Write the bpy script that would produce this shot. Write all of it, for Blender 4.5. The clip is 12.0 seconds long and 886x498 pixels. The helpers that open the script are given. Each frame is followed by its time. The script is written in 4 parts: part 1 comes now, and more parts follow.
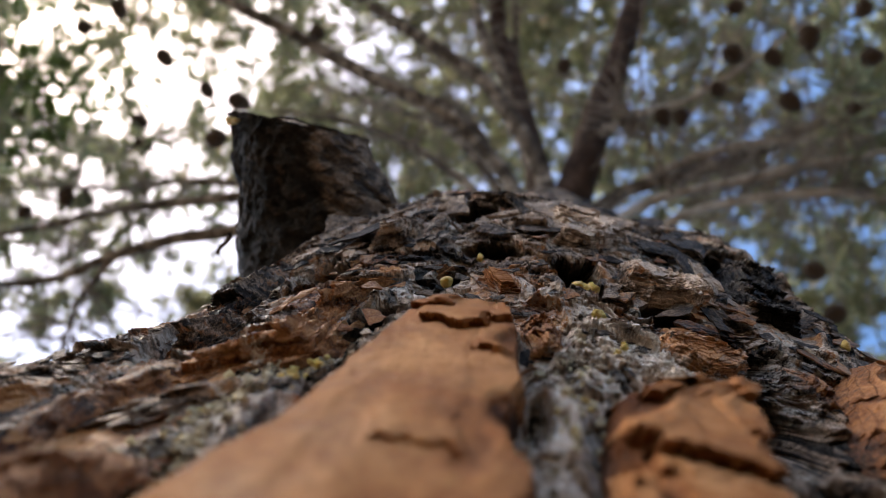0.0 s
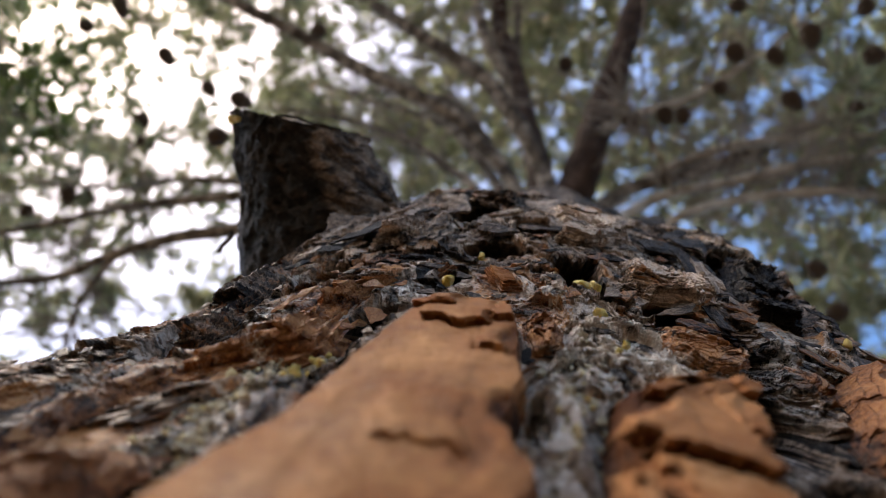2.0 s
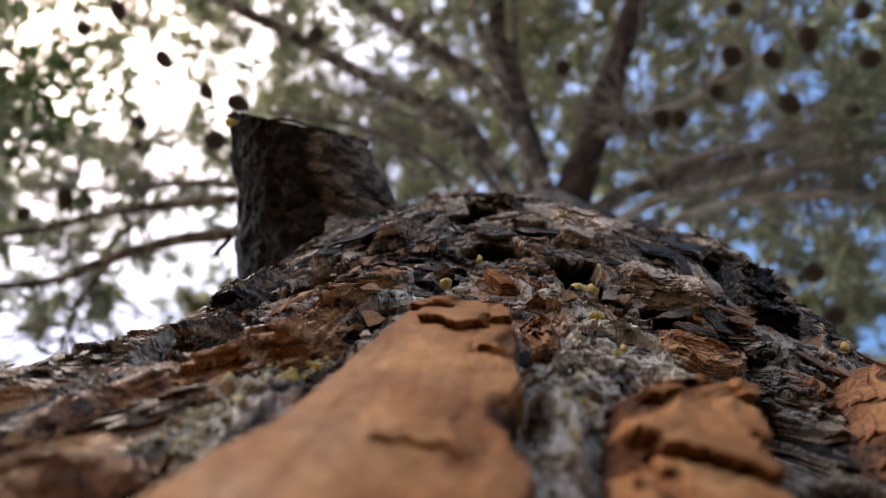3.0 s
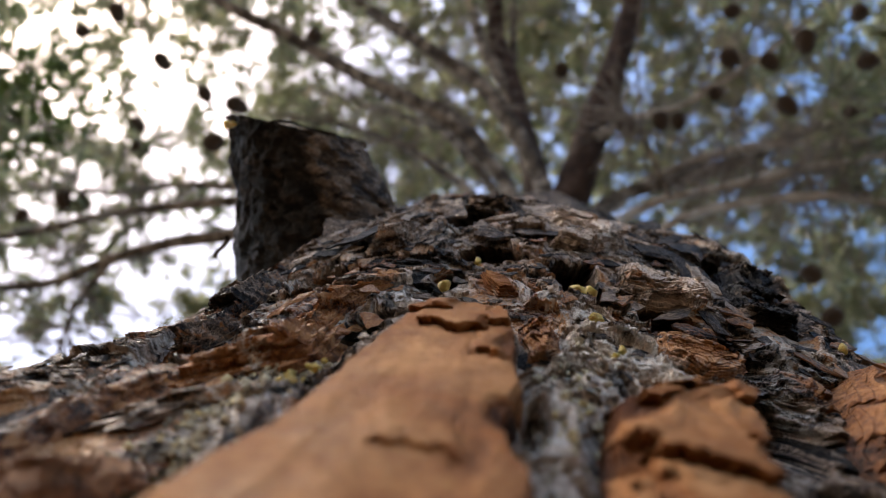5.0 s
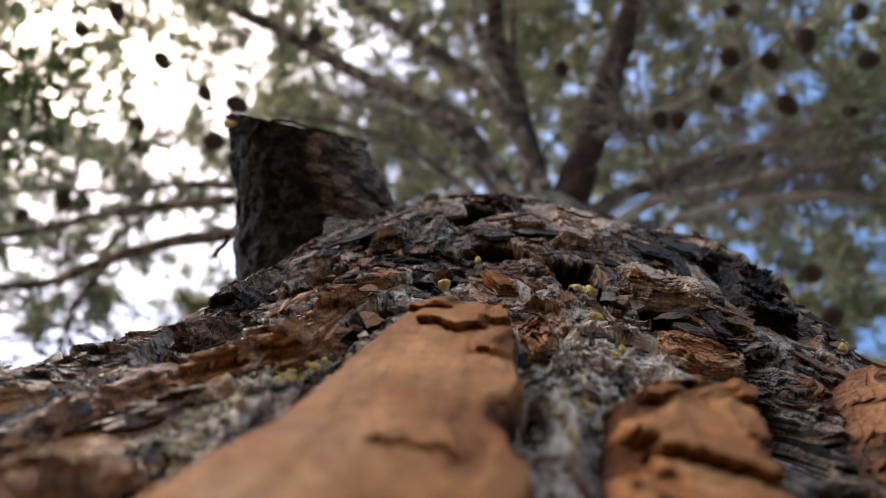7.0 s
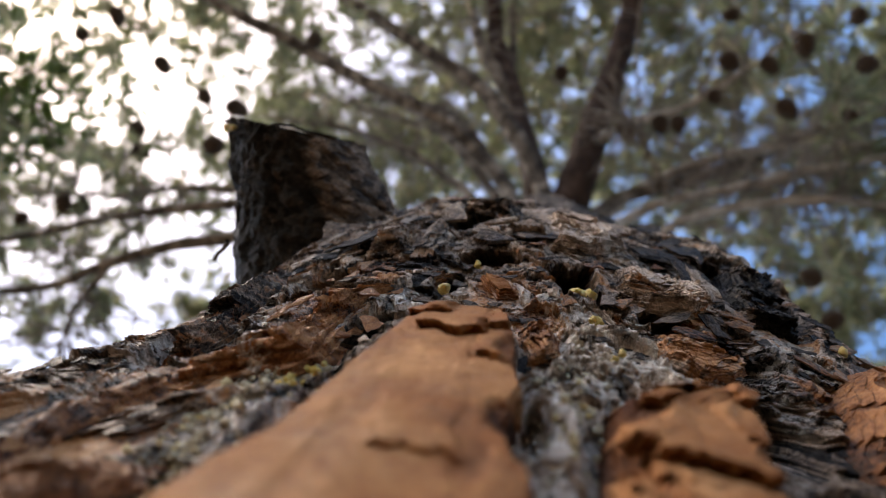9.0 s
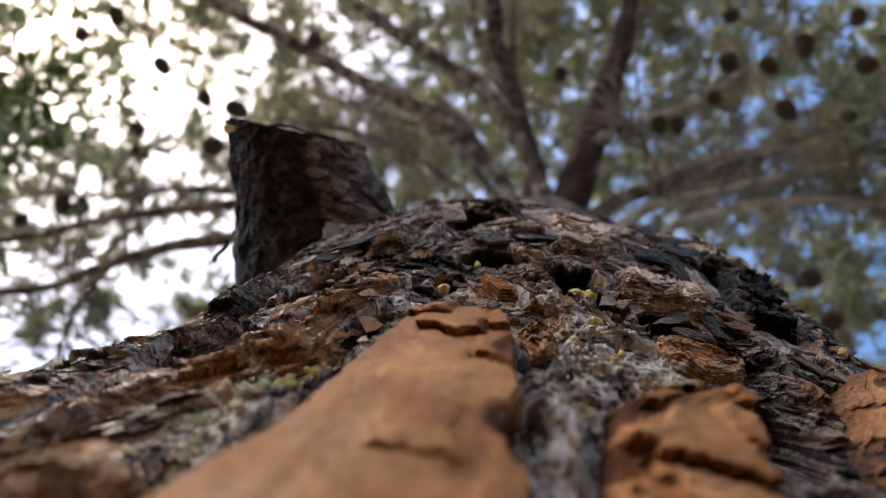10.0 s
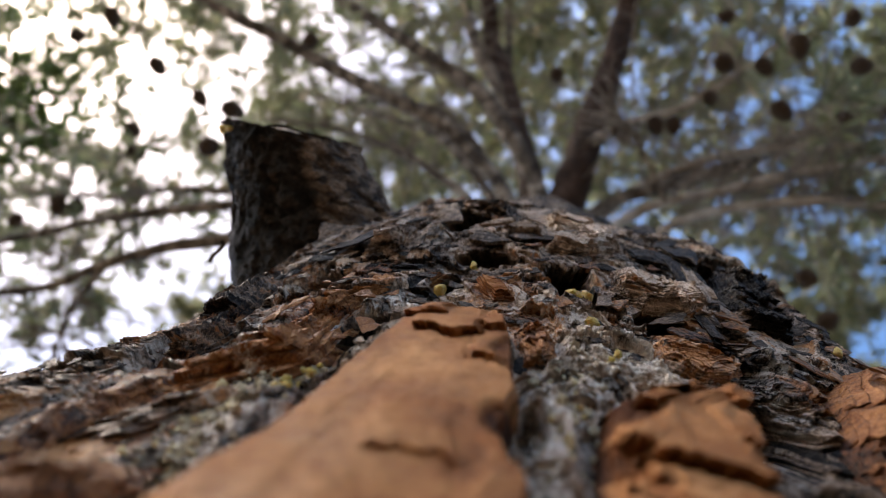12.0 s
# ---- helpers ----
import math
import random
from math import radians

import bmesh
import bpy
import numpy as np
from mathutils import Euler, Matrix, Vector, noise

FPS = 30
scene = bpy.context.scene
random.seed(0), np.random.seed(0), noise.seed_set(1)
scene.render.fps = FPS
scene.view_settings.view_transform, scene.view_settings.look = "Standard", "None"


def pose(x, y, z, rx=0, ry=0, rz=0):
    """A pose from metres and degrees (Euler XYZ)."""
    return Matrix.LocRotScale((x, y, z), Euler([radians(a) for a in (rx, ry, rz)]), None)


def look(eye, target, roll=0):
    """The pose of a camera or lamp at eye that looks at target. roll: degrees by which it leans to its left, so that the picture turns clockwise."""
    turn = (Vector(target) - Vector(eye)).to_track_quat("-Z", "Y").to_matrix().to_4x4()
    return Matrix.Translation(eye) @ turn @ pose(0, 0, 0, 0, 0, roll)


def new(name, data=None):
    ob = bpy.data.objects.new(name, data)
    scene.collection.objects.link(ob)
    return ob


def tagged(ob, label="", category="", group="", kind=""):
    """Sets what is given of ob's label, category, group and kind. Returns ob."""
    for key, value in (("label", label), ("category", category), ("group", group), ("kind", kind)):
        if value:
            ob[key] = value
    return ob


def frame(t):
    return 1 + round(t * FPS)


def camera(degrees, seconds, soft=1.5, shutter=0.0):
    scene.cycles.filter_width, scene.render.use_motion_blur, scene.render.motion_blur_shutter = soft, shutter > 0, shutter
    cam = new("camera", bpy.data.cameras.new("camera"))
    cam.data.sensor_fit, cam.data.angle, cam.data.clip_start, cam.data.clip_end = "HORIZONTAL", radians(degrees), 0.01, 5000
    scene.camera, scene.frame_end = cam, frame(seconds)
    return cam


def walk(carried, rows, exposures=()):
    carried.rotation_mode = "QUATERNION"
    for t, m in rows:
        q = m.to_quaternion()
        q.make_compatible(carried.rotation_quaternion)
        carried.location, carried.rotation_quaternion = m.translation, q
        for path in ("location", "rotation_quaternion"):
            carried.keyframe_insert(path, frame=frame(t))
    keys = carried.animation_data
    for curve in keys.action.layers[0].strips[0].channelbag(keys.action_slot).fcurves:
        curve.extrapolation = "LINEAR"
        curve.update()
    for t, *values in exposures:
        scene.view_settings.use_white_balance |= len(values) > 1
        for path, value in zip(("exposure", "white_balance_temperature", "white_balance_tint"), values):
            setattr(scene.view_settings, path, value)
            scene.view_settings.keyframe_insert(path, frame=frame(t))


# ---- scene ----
# The lens rests a finger's width from the bark, looks up along the trunk and only sways a little.
EYE = (0.0, 0.0, 1.2)
SWAY = [
    (0, 172.463, -9.024),
    (0.5, 172.468, -9.057),
    (1, 172.481, -9.112),
    (1.5, 172.417, -9.172),
    (2, 172.344, -9.153),
    (2.5, 172.404, -9.047),
    (3, 172.600, -8.964),
    (5, 172.751, -8.840),
    (5.5, 172.742, -8.831),
    (6, 172.682, -8.840),
    (6.5, 172.659, -8.840),
    (7, 172.691, -8.840),
    (9, 173.002, -8.826),
    (9.5, 173.043, -8.812),
    (10, 173.070, -8.794),
    (10.5, 173.084, -8.757),
    (11, 173.066, -8.642),
    (11.5, 173.093, -8.564),
    (12, 173.102, -8.495),
]
FILM = (1.62, 8000, 14)        # stops, kelvin, tint
cam = camera(64, 12.0, soft=0.6)
cam.data.dof.use_dof = True
cam.data.dof.focus_distance = 0.125
cam.data.dof.aperture_fstop = 20.0
walk(cam, [(t, pose(*EYE, rx, ry, 0)) for t, rx, ry in SWAY], exposures=[(0.0, *FILM), (12.0, *FILM)])

# ---- sky and sun ----
SUN_UP, SUN_ROUND = 50.0, 247.0        # elevation and compass turn, degrees
world = bpy.data.worlds.new("sky")
scene.world = world
world.use_nodes = True
wn = world.node_tree
sky = wn.nodes.new("ShaderNodeTexSky")
sky.sky_type, sky.sun_disc = "NISHITA", False
sky.sun_elevation, sky.sun_rotation = radians(SUN_UP), radians(SUN_ROUND)
sky.dust_density, sky.air_density, sky.ozone_density = 2.2, 1.0, 4.0
wn.nodes["Background"].inputs["Strength"].default_value = 0.15
rich = wn.nodes.new("ShaderNodeHueSaturation")
rich.inputs["Saturation"].default_value = 1.25
wn.links.new(sky.outputs[0], rich.inputs["Color"])
wn.links.new(rich.outputs[0], wn.nodes["Background"].inputs["Color"])
sun_data = bpy.data.lights.new("sun", "SUN")
sun_data.energy, sun_data.angle, sun_data.color = 3.3, radians(14.0), (1.0, 0.97, 0.94)
sun = new("sun", sun_data)
sun_way = Vector((math.sin(radians(SUN_ROUND)) * math.cos(radians(SUN_UP)),
                  math.cos(radians(SUN_ROUND)) * math.cos(radians(SUN_UP)), math.sin(radians(SUN_UP))))
sun.matrix_world = look(sun_way * 30, (0, 0, 0))


# ---- materials ----
class Mat:
    """A node material with short calls for its nodes."""

    def __init__(self, name):
        self.m = bpy.data.materials.new(name)
        self.m.use_nodes = True
        self.t = self.m.node_tree
        self.b = self.t.nodes["Principled BSDF"]

    def node(self, kind, **given):
        n = self.t.nodes.new(kind)
        for k, v in given.items():
            if k in ("operation", "data_type", "blend_type", "attribute_name", "feature", "distance"):
                setattr(n, k, v)
            else:
                n.inputs[k.replace("_", " ")].default_value = v
        return n

    def link(self, a, b):
        self.t.links.new(a, b)

    def coords(self):
        return self.node("ShaderNodeTexCoord").outputs["Object"]

    def noise(self, scale, detail=6.0, rough=0.6, vec=None, stretch=None):
        n = self.node("ShaderNodeTexNoise", Scale=scale, Detail=detail, Roughness=rough)
        v = vec or self.coords()
        if stretch:
            mp = self.node("ShaderNodeMapping")
            mp.inputs["Scale"].default_value = stretch
            self.link(v, mp.inputs["Vector"])
            v = mp.outputs[0]
        self.link(v, n.inputs["Vector"])
        return n.outputs["Fac"]

    def ramp(self, fac, stops):
        n = self.node("ShaderNodeValToRGB")
        e = n.color_ramp.elements
        while len(e) < len(stops):
            e.new(0.5)
        for el, (p, c) in zip(e, stops):
            el.position, el.color = p, (*c, 1) if len(c) == 3 else (c[0],) * 3 + (1,)
        self.link(fac, n.inputs[0])
        return n.outputs[0]

    def mix(self, fac, a, b, blend="MIX"):
        n = self.node("ShaderNodeMix", data_type="RGBA", blend_type=blend)
        for sock, v in ((n.inputs[0], fac), (n.inputs[6], a), (n.inputs[7], b)):
            if isinstance(v, (int, float)):
                sock.default_value = v
            elif isinstance(v, tuple):
                sock.default_value = (*v, 1)
            else:
                self.link(v, sock)
        return n.outputs[2]

    def math(self, op, a, b=0.0):
        n = self.node("ShaderNodeMath", operation=op)
        for sock, v in zip(n.inputs, (a, b)):
            if isinstance(v, (int, float)):
                sock.default_value = v
            else:
                self.link(v, sock)
        return n.outputs[0]

    def attr(self, name):
        return self.node("ShaderNodeAttribute", attribute_name=name).outputs["Fac"]

    def random(self):
        return self.node("ShaderNodeObjectInfo").outputs["Random"]

    def island(self):
        return self.node("ShaderNodeNewGeometry").outputs["Random Per Island"]

    def done(self, color, rough, bump=None, depth=0.001, spec=0.4):
        for sock, v in ((self.b.inputs["Base Color"], color), (self.b.inputs["Roughness"], rough)):
            if isinstance(v, (int, float)):
                sock.default_value = v
            elif isinstance(v, tuple):
                sock.default_value = (*v, 1)
            else:
                self.link(v, sock)
        self.b.inputs["Specular IOR Level"].default_value = spec
        if bump is not None:
            n = self.node("ShaderNodeBump", Strength=1.0, Distance=depth)
            self.link(bump, n.inputs["Height"])
            self.link(n.outputs[0], self.b.inputs["Normal"])
        return self.m


def bark_material(name, per_piece=False, relief=0.0016, size=1.0, mottle=0.35, grit=(0.7, 1.25, 1.05), gloss=0.20):
    """Weathered pine bark: black and grey outer skin, rust and orange where scales have come off, pale lichen."""
    k = Mat(name)
    n1 = k.noise(160 * size, 8, 0.65)
    n2 = k.noise(900 * size, 6, 0.7)
    n3 = k.noise(95 * size, 5, 0.6)
    n4 = k.noise(3000 * size, 4, 0.7)

    def spread(a, b, c):
        f = k.math("MULTIPLY", k.math("SUBTRACT", n1, 0.5), a)
        f = k.math("ADD", f, k.math("MULTIPLY", k.math("SUBTRACT", n2, 0.5), b))
        return k.math("ADD", f, k.math("MULTIPLY", k.math("SUBTRACT", n4, 0.5), c))

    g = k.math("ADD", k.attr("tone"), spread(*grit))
    if per_piece:
        g = k.math("ADD", g, k.math("MULTIPLY", k.math("SUBTRACT", k.random(), 0.5), 0.3))
    grey = k.ramp(g, [(0.08, (0.005, 0.004, 0.0035)), (0.28, (0.022, 0.016, 0.012)), (0.46, (0.100, 0.070, 0.050)),
                      (0.68, (0.33, 0.245, 0.185)), (1.0, (0.66, 0.55, 0.46))])
    rust = k.ramp(g, [(0.05, (0.014, 0.007, 0.005)), (0.28, (0.085, 0.032, 0.015)), (0.50, (0.23, 0.090, 0.035)),
                      (0.78, (0.43, 0.198, 0.082)), (1.0, (0.58, 0.305, 0.140))])
    share = k.ramp(k.math("ADD", k.attr("rust"), spread(0.9, 0.6, 0.3)), [(0.40, (0.0,)), (0.60, (1.0,))])
    col = k.mix(share, grey, rust)
    col = k.mix(k.ramp(n3, [(0.38, (0.0,)), (0.64, (mottle,))]), col, k.mix(1.0, col, (0.62, 0.46, 0.36), "MULTIPLY"))
    lich = k.math("MULTIPLY", k.attr("lichen"), k.ramp(k.noise(620 * size, 6, 0.75), [(0.47, (0.0,)), (0.52, (1.0,))]))
    col = k.mix(lich, col, k.ramp(k.noise(600 * size, 3), [(0.35, (0.48, 0.43, 0.36)), (0.60, (0.86, 0.80, 0.73))]))
    bump = k.math("ADD", k.math("MULTIPLY", n1, 1.0), k.math("ADD", k.math("MULTIPLY", n2, 0.55), k.math("MULTIPLY", n4, 0.22)))
    return k.done(col, k.ramp(n1, [(0.3, (0.42,)), (0.7, (0.78,))]), bump, relief, gloss)


def limb_material(name, stops, depth=0.004, grain=22):
    k = Mat(name)
    n1 = k.noise(grain, 6, 0.65, stretch=(1, 1, 0.45))
    n2 = k.noise(grain * 7, 5, 0.6)
    f = k.math("ADD", k.math("MULTIPLY", n1, 0.7), k.math("MULTIPLY", n2, 0.3))
    return k.done(k.ramp(f, stops), 0.85, f, depth, 0.1)


M_BARK = bark_material("trunk_bark")
M_PLATE = bark_material("bark_plate", relief=0.0010, gloss=0.16)
M_SMOOTH = bark_material("smooth_bark_plate", relief=0.0008, mottle=0.8, grit=(0.9, 0.6, 0.45), gloss=0.06)
M_FLAKE = bark_material("bark_scale", True, 0.0012, 0.012)      # its pieces are modelled one unit wide
M_LIMB = limb_material("limb_bark", [(0.38, (0.016, 0.013, 0.010)), (0.50, (0.085, 0.070, 0.056)), (0.62, (0.36, 0.318, 0.272))])
# lighter limb bark: the light falling on these limbs is put into the colour
M_LIT_LIMB = limb_material("lit_limb_bark", [(0.34, (0.14, 0.12, 0.10)), (0.5, (0.40, 0.36, 0.31)), (0.66, (0.60, 0.56, 0.50))])
M_STEM = limb_material("stem_bark", [(0.34, (0.010, 0.006, 0.004)), (0.52, (0.040, 0.023, 0.015)), (0.70, (0.110, 0.070, 0.050))])
M_SKIN = limb_material("stub_scale_bark", [(0.32, (0.02, 0.016, 0.014)), (0.5, (0.065, 0.052, 0.045)), (0.68, (0.17, 0.150, 0.138))], 0.001, 1.6)
M_STUB = bark_material("stub_bark", relief=0.0012, size=0.6, mottle=0.0, grit=(0.6, 0.5, 0.4), gloss=0.10)


def wood_end_material():
    k = Mat("sawn_wood")
    w = k.node("ShaderNodeTexWave", Scale=90.0, Distortion=2.0, Detail=3.0)
    w.wave_type, w.rings_direction = "RINGS", "Z"
    k.link(k.coords(), w.inputs["Vector"])
    return k.done(k.ramp(w.outputs["Fac"], [(0.2, (0.20, 0.13, 0.08)), (0.8, (0.34, 0.25, 0.16))]), 0.8, w.outputs["Fac"], 0.0005)


M_END = wood_end_material()


def resin_material():
    k = Mat("dried_resin")
    c = k.ramp(k.noise(500, 3), [(0.3, (0.52, 0.35, 0.08)), (0.7, (0.76, 0.58, 0.20))])
    k.b.inputs["Subsurface Weight"].default_value = 0.4
    k.b.inputs["Subsurface Radius"].default_value = (0.004, 0.003, 0.001)
    k.b.inputs["Subsurface Scale"].default_value = 0.4
    return k.done(c, 0.45, k.noise(1500, 3), 0.0003)


M_RESIN = resin_material()


def crumb_material():
    k = Mat("lichen_crumbs")
    r = k.island()
    c = k.ramp(r, [(0.0, (0.14, 0.115, 0.08)), (0.35, (0.32, 0.28, 0.21)), (0.8, (0.54, 0.48, 0.33)), (1.0, (0.62, 0.48, 0.20))])
    return k.done(c, 0.85, k.noise(1500, 4), 0.0003)


M_CRUMB = crumb_material()


def leaf_material(name, stops, through_share=0.35):
    k = Mat(name)
    c = k.ramp(k.island(), stops)
    m = k.done(c, 0.55)
    tr = k.node("ShaderNodeBsdfTranslucent")
    k.link(c, tr.inputs["Color"])
    mx = k.node("ShaderNodeMixShader", Fac=through_share)
    k.link(k.b.outputs[0], mx.inputs[1])
    k.link(tr.outputs[0], mx.inputs[2])
    k.link(mx.outputs[0], k.t.nodes["Material Output"].inputs["Surface"])
    return m


M_NEEDLE = leaf_material("pine_needles", [(0.0, (0.105, 0.112, 0.068)), (0.5, (0.195, 0.225, 0.118)), (0.85, (0.28, 0.295, 0.175)), (1.0, (0.34, 0.275, 0.195))], 0.55)
M_LEAF = leaf_material("broad_leaves", [(0.0, (0.04, 0.07, 0.015)), (0.6, (0.07, 0.12, 0.03)), (1.0, (0.11, 0.17, 0.05))], 0.4)
M_TWIG = limb_material("twig_bark", [(0.3, (0.08, 0.068, 0.058)), (0.5, (0.17, 0.148, 0.128)), (0.7, (0.32, 0.285, 0.25))], 0.001)
M_CONE = limb_material("cone_scales", [(0.3, (0.022, 0.016, 0.012)), (0.5, (0.065, 0.048, 0.036)), (0.75, (0.15, 0.115, 0.085))], 0.001)
M_SOIL = limb_material("forest_soil", [(0.3, (0.045, 0.032, 0.022)), (0.5, (0.09, 0.064, 0.042)), (0.7, (0.15, 0.11, 0.07))], 0.02)


# ---- mesh helpers ----
def mesh_object(name, verts, faces, material, parent=None, attrs=None, smooth=True, label=""):
    """One mesh object from arrays of vertices and faces, with point attributes."""
    me = bpy.data.meshes.new(name)
    verts = np.asarray(verts, dtype=np.float32)
    faces = np.asarray(faces, dtype=np.int32)
    if faces.ndim == 2:
        n, w = faces.shape
        me.vertices.add(len(verts))
        me.vertices.foreach_set("co", verts.ravel())
        me.loops.add(n * w)
        me.loops.foreach_set("vertex_index", faces.ravel())
        me.polygons.add(n)
        me.polygons.foreach_set("loop_start", np.arange(0, n * w, w, dtype=np.int32))
        me.polygons.foreach_set("loop_total", np.full(n, w, dtype=np.int32))
        me.update(calc_edges=True)
    me.polygons.foreach_set("use_smooth", np.full(len(me.polygons), smooth))
    for key, values in (attrs or {}).items():
        a = me.attributes.new(key, "FLOAT", "POINT")
        a.data.foreach_set("value", np.asarray(values, dtype=np.float32).ravel())
    me.materials.append(material)
    ob = new(name, me)
    if parent is not None:
        ob.parent = parent
    if label:
        tagged(ob, label)
    return ob


def part(name, bm, material, parent, label=""):
    me = bpy.data.meshes.new(name)
    bm.to_mesh(me)
    bm.free()
    me.polygons.foreach_set("use_smooth", np.full(len(me.polygons), True))
    me.materials.append(material)
    ob = new(name, me)
    ob.parent = parent
    return tagged(ob, label)


def rnd(ix, iy, seed):
    h = (ix.astype(np.int64) * 374761393 + iy.astype(np.int64) * 668265263 + seed * 974711) & 0x7FFFFFFF
    h = ((h ^ (h >> 13)) * 1274126177) & 0x7FFFFFFF
    h = ((h ^ (h >> 16)) * 668265263) & 0x7FFFFFFF
    return ((h ^ (h >> 15)) & 0xFFFFF) / float(0x100000)


def vnoise(x, y, seed=0):
    ix, iy = np.floor(x), np.floor(y)
    fx, fy = x - ix, y - iy
    fx, fy = fx * fx * (3 - 2 * fx), fy * fy * (3 - 2 * fy)
    a, b = rnd(ix, iy, seed), rnd(ix + 1, iy, seed)
    c, d = rnd(ix, iy + 1, seed), rnd(ix + 1, iy + 1, seed)
    return (a + (b - a) * fx) * (1 - fy) + (c + (d - c) * fx) * fy


def fbm(x, y, octaves=4, seed=0, gain=0.5):
    total, amp, norm = 0.0, 1.0, 0.0
    for o in range(octaves):
        total = total + amp * vnoise(x * 2 ** o + 17.3 * o, y * 2 ** o - 9.1 * o, seed + o)
        norm += amp
        amp *= gain
    return total / norm


def cells(x, y, seed=0):
    """Nearest and second distance to scattered seeds, a random number of the nearest, and how far y lies above it."""
    ix, iy = np.floor(x), np.floor(y)
    f1, f2, who, above = np.full(x.shape, 9.0), np.full(x.shape, 9.0), np.zeros(x.shape), np.zeros(x.shape)
    for dx in (-1, 0, 1):
        for dy in (-1, 0, 1):
            cx, cy = ix + dx, iy + dy
            sy = y - cy - rnd(cx, cy, seed + 7)
            d = np.hypot(cx + rnd(cx, cy, seed) - x, sy)
            near = d < f1
            f2 = np.where(near, f1, np.minimum(f2, d))
            who = np.where(near, rnd(cx, cy, seed + 13), who)
            above = np.where(near, sy, above)
            f1 = np.where(near, d, f1)
    return f1, f2, who, above


def smooth(a, b, x):
    t = np.clip((x - a) / (b - a), 0, 1)
    return t * t * (3 - 2 * t)


def terraces(x, n, sharp=0.25):
    """Turns a slope from 0 to 1 into n steps, as layers of cork break off."""
    k = np.clip(x, 0, 1) * n
    b = np.floor(k)
    return (b + smooth(0.5 - sharp, 0.5 + sharp, k - b)) / n


# ---- ground ----
def ground():
    n = 60
    r = np.concatenate([[0], np.geomspace(0.5, 3000, n)])
    a = np.linspace(0, 2 * np.pi, 73)[:-1]
    rr, aa = np.meshgrid(r, a, indexing="ij")
    x, y = rr * np.cos(aa), rr * np.sin(aa)
    z = (fbm(x * 0.8 + 50, y * 0.8 + 50, 4, 3) - 0.5) * 0.12 * smooth(0, 2, rr)
    idx = np.arange(rr.size).reshape(rr.shape)
    nx = np.roll(idx, -1, axis=1)
    f = np.stack([idx[:-1], idx[1:], nx[1:], nx[:-1]], -1).reshape(-1, 4)
    ob = mesh_object("ground", np.stack([x, y, z], -1).reshape(-1, 3), f, M_SOIL)
    return tagged(ob, "brown forest soil with needle litter under the pine", "ground", kind="structure")


ground()

# ---- the pine: trunk ----
# Bark is laid out by arc (s, centimetres round the trunk, 0 towards -y) and height above the lens (up, metres).
AXIS = (-0.0194, 0.2216)
RADIUS = 0.200
BED = -0.0068                                # floor of the furrows against the plates' tops
LEAN = 0.45                                  # how far the broken edges of the layers overhang downwards

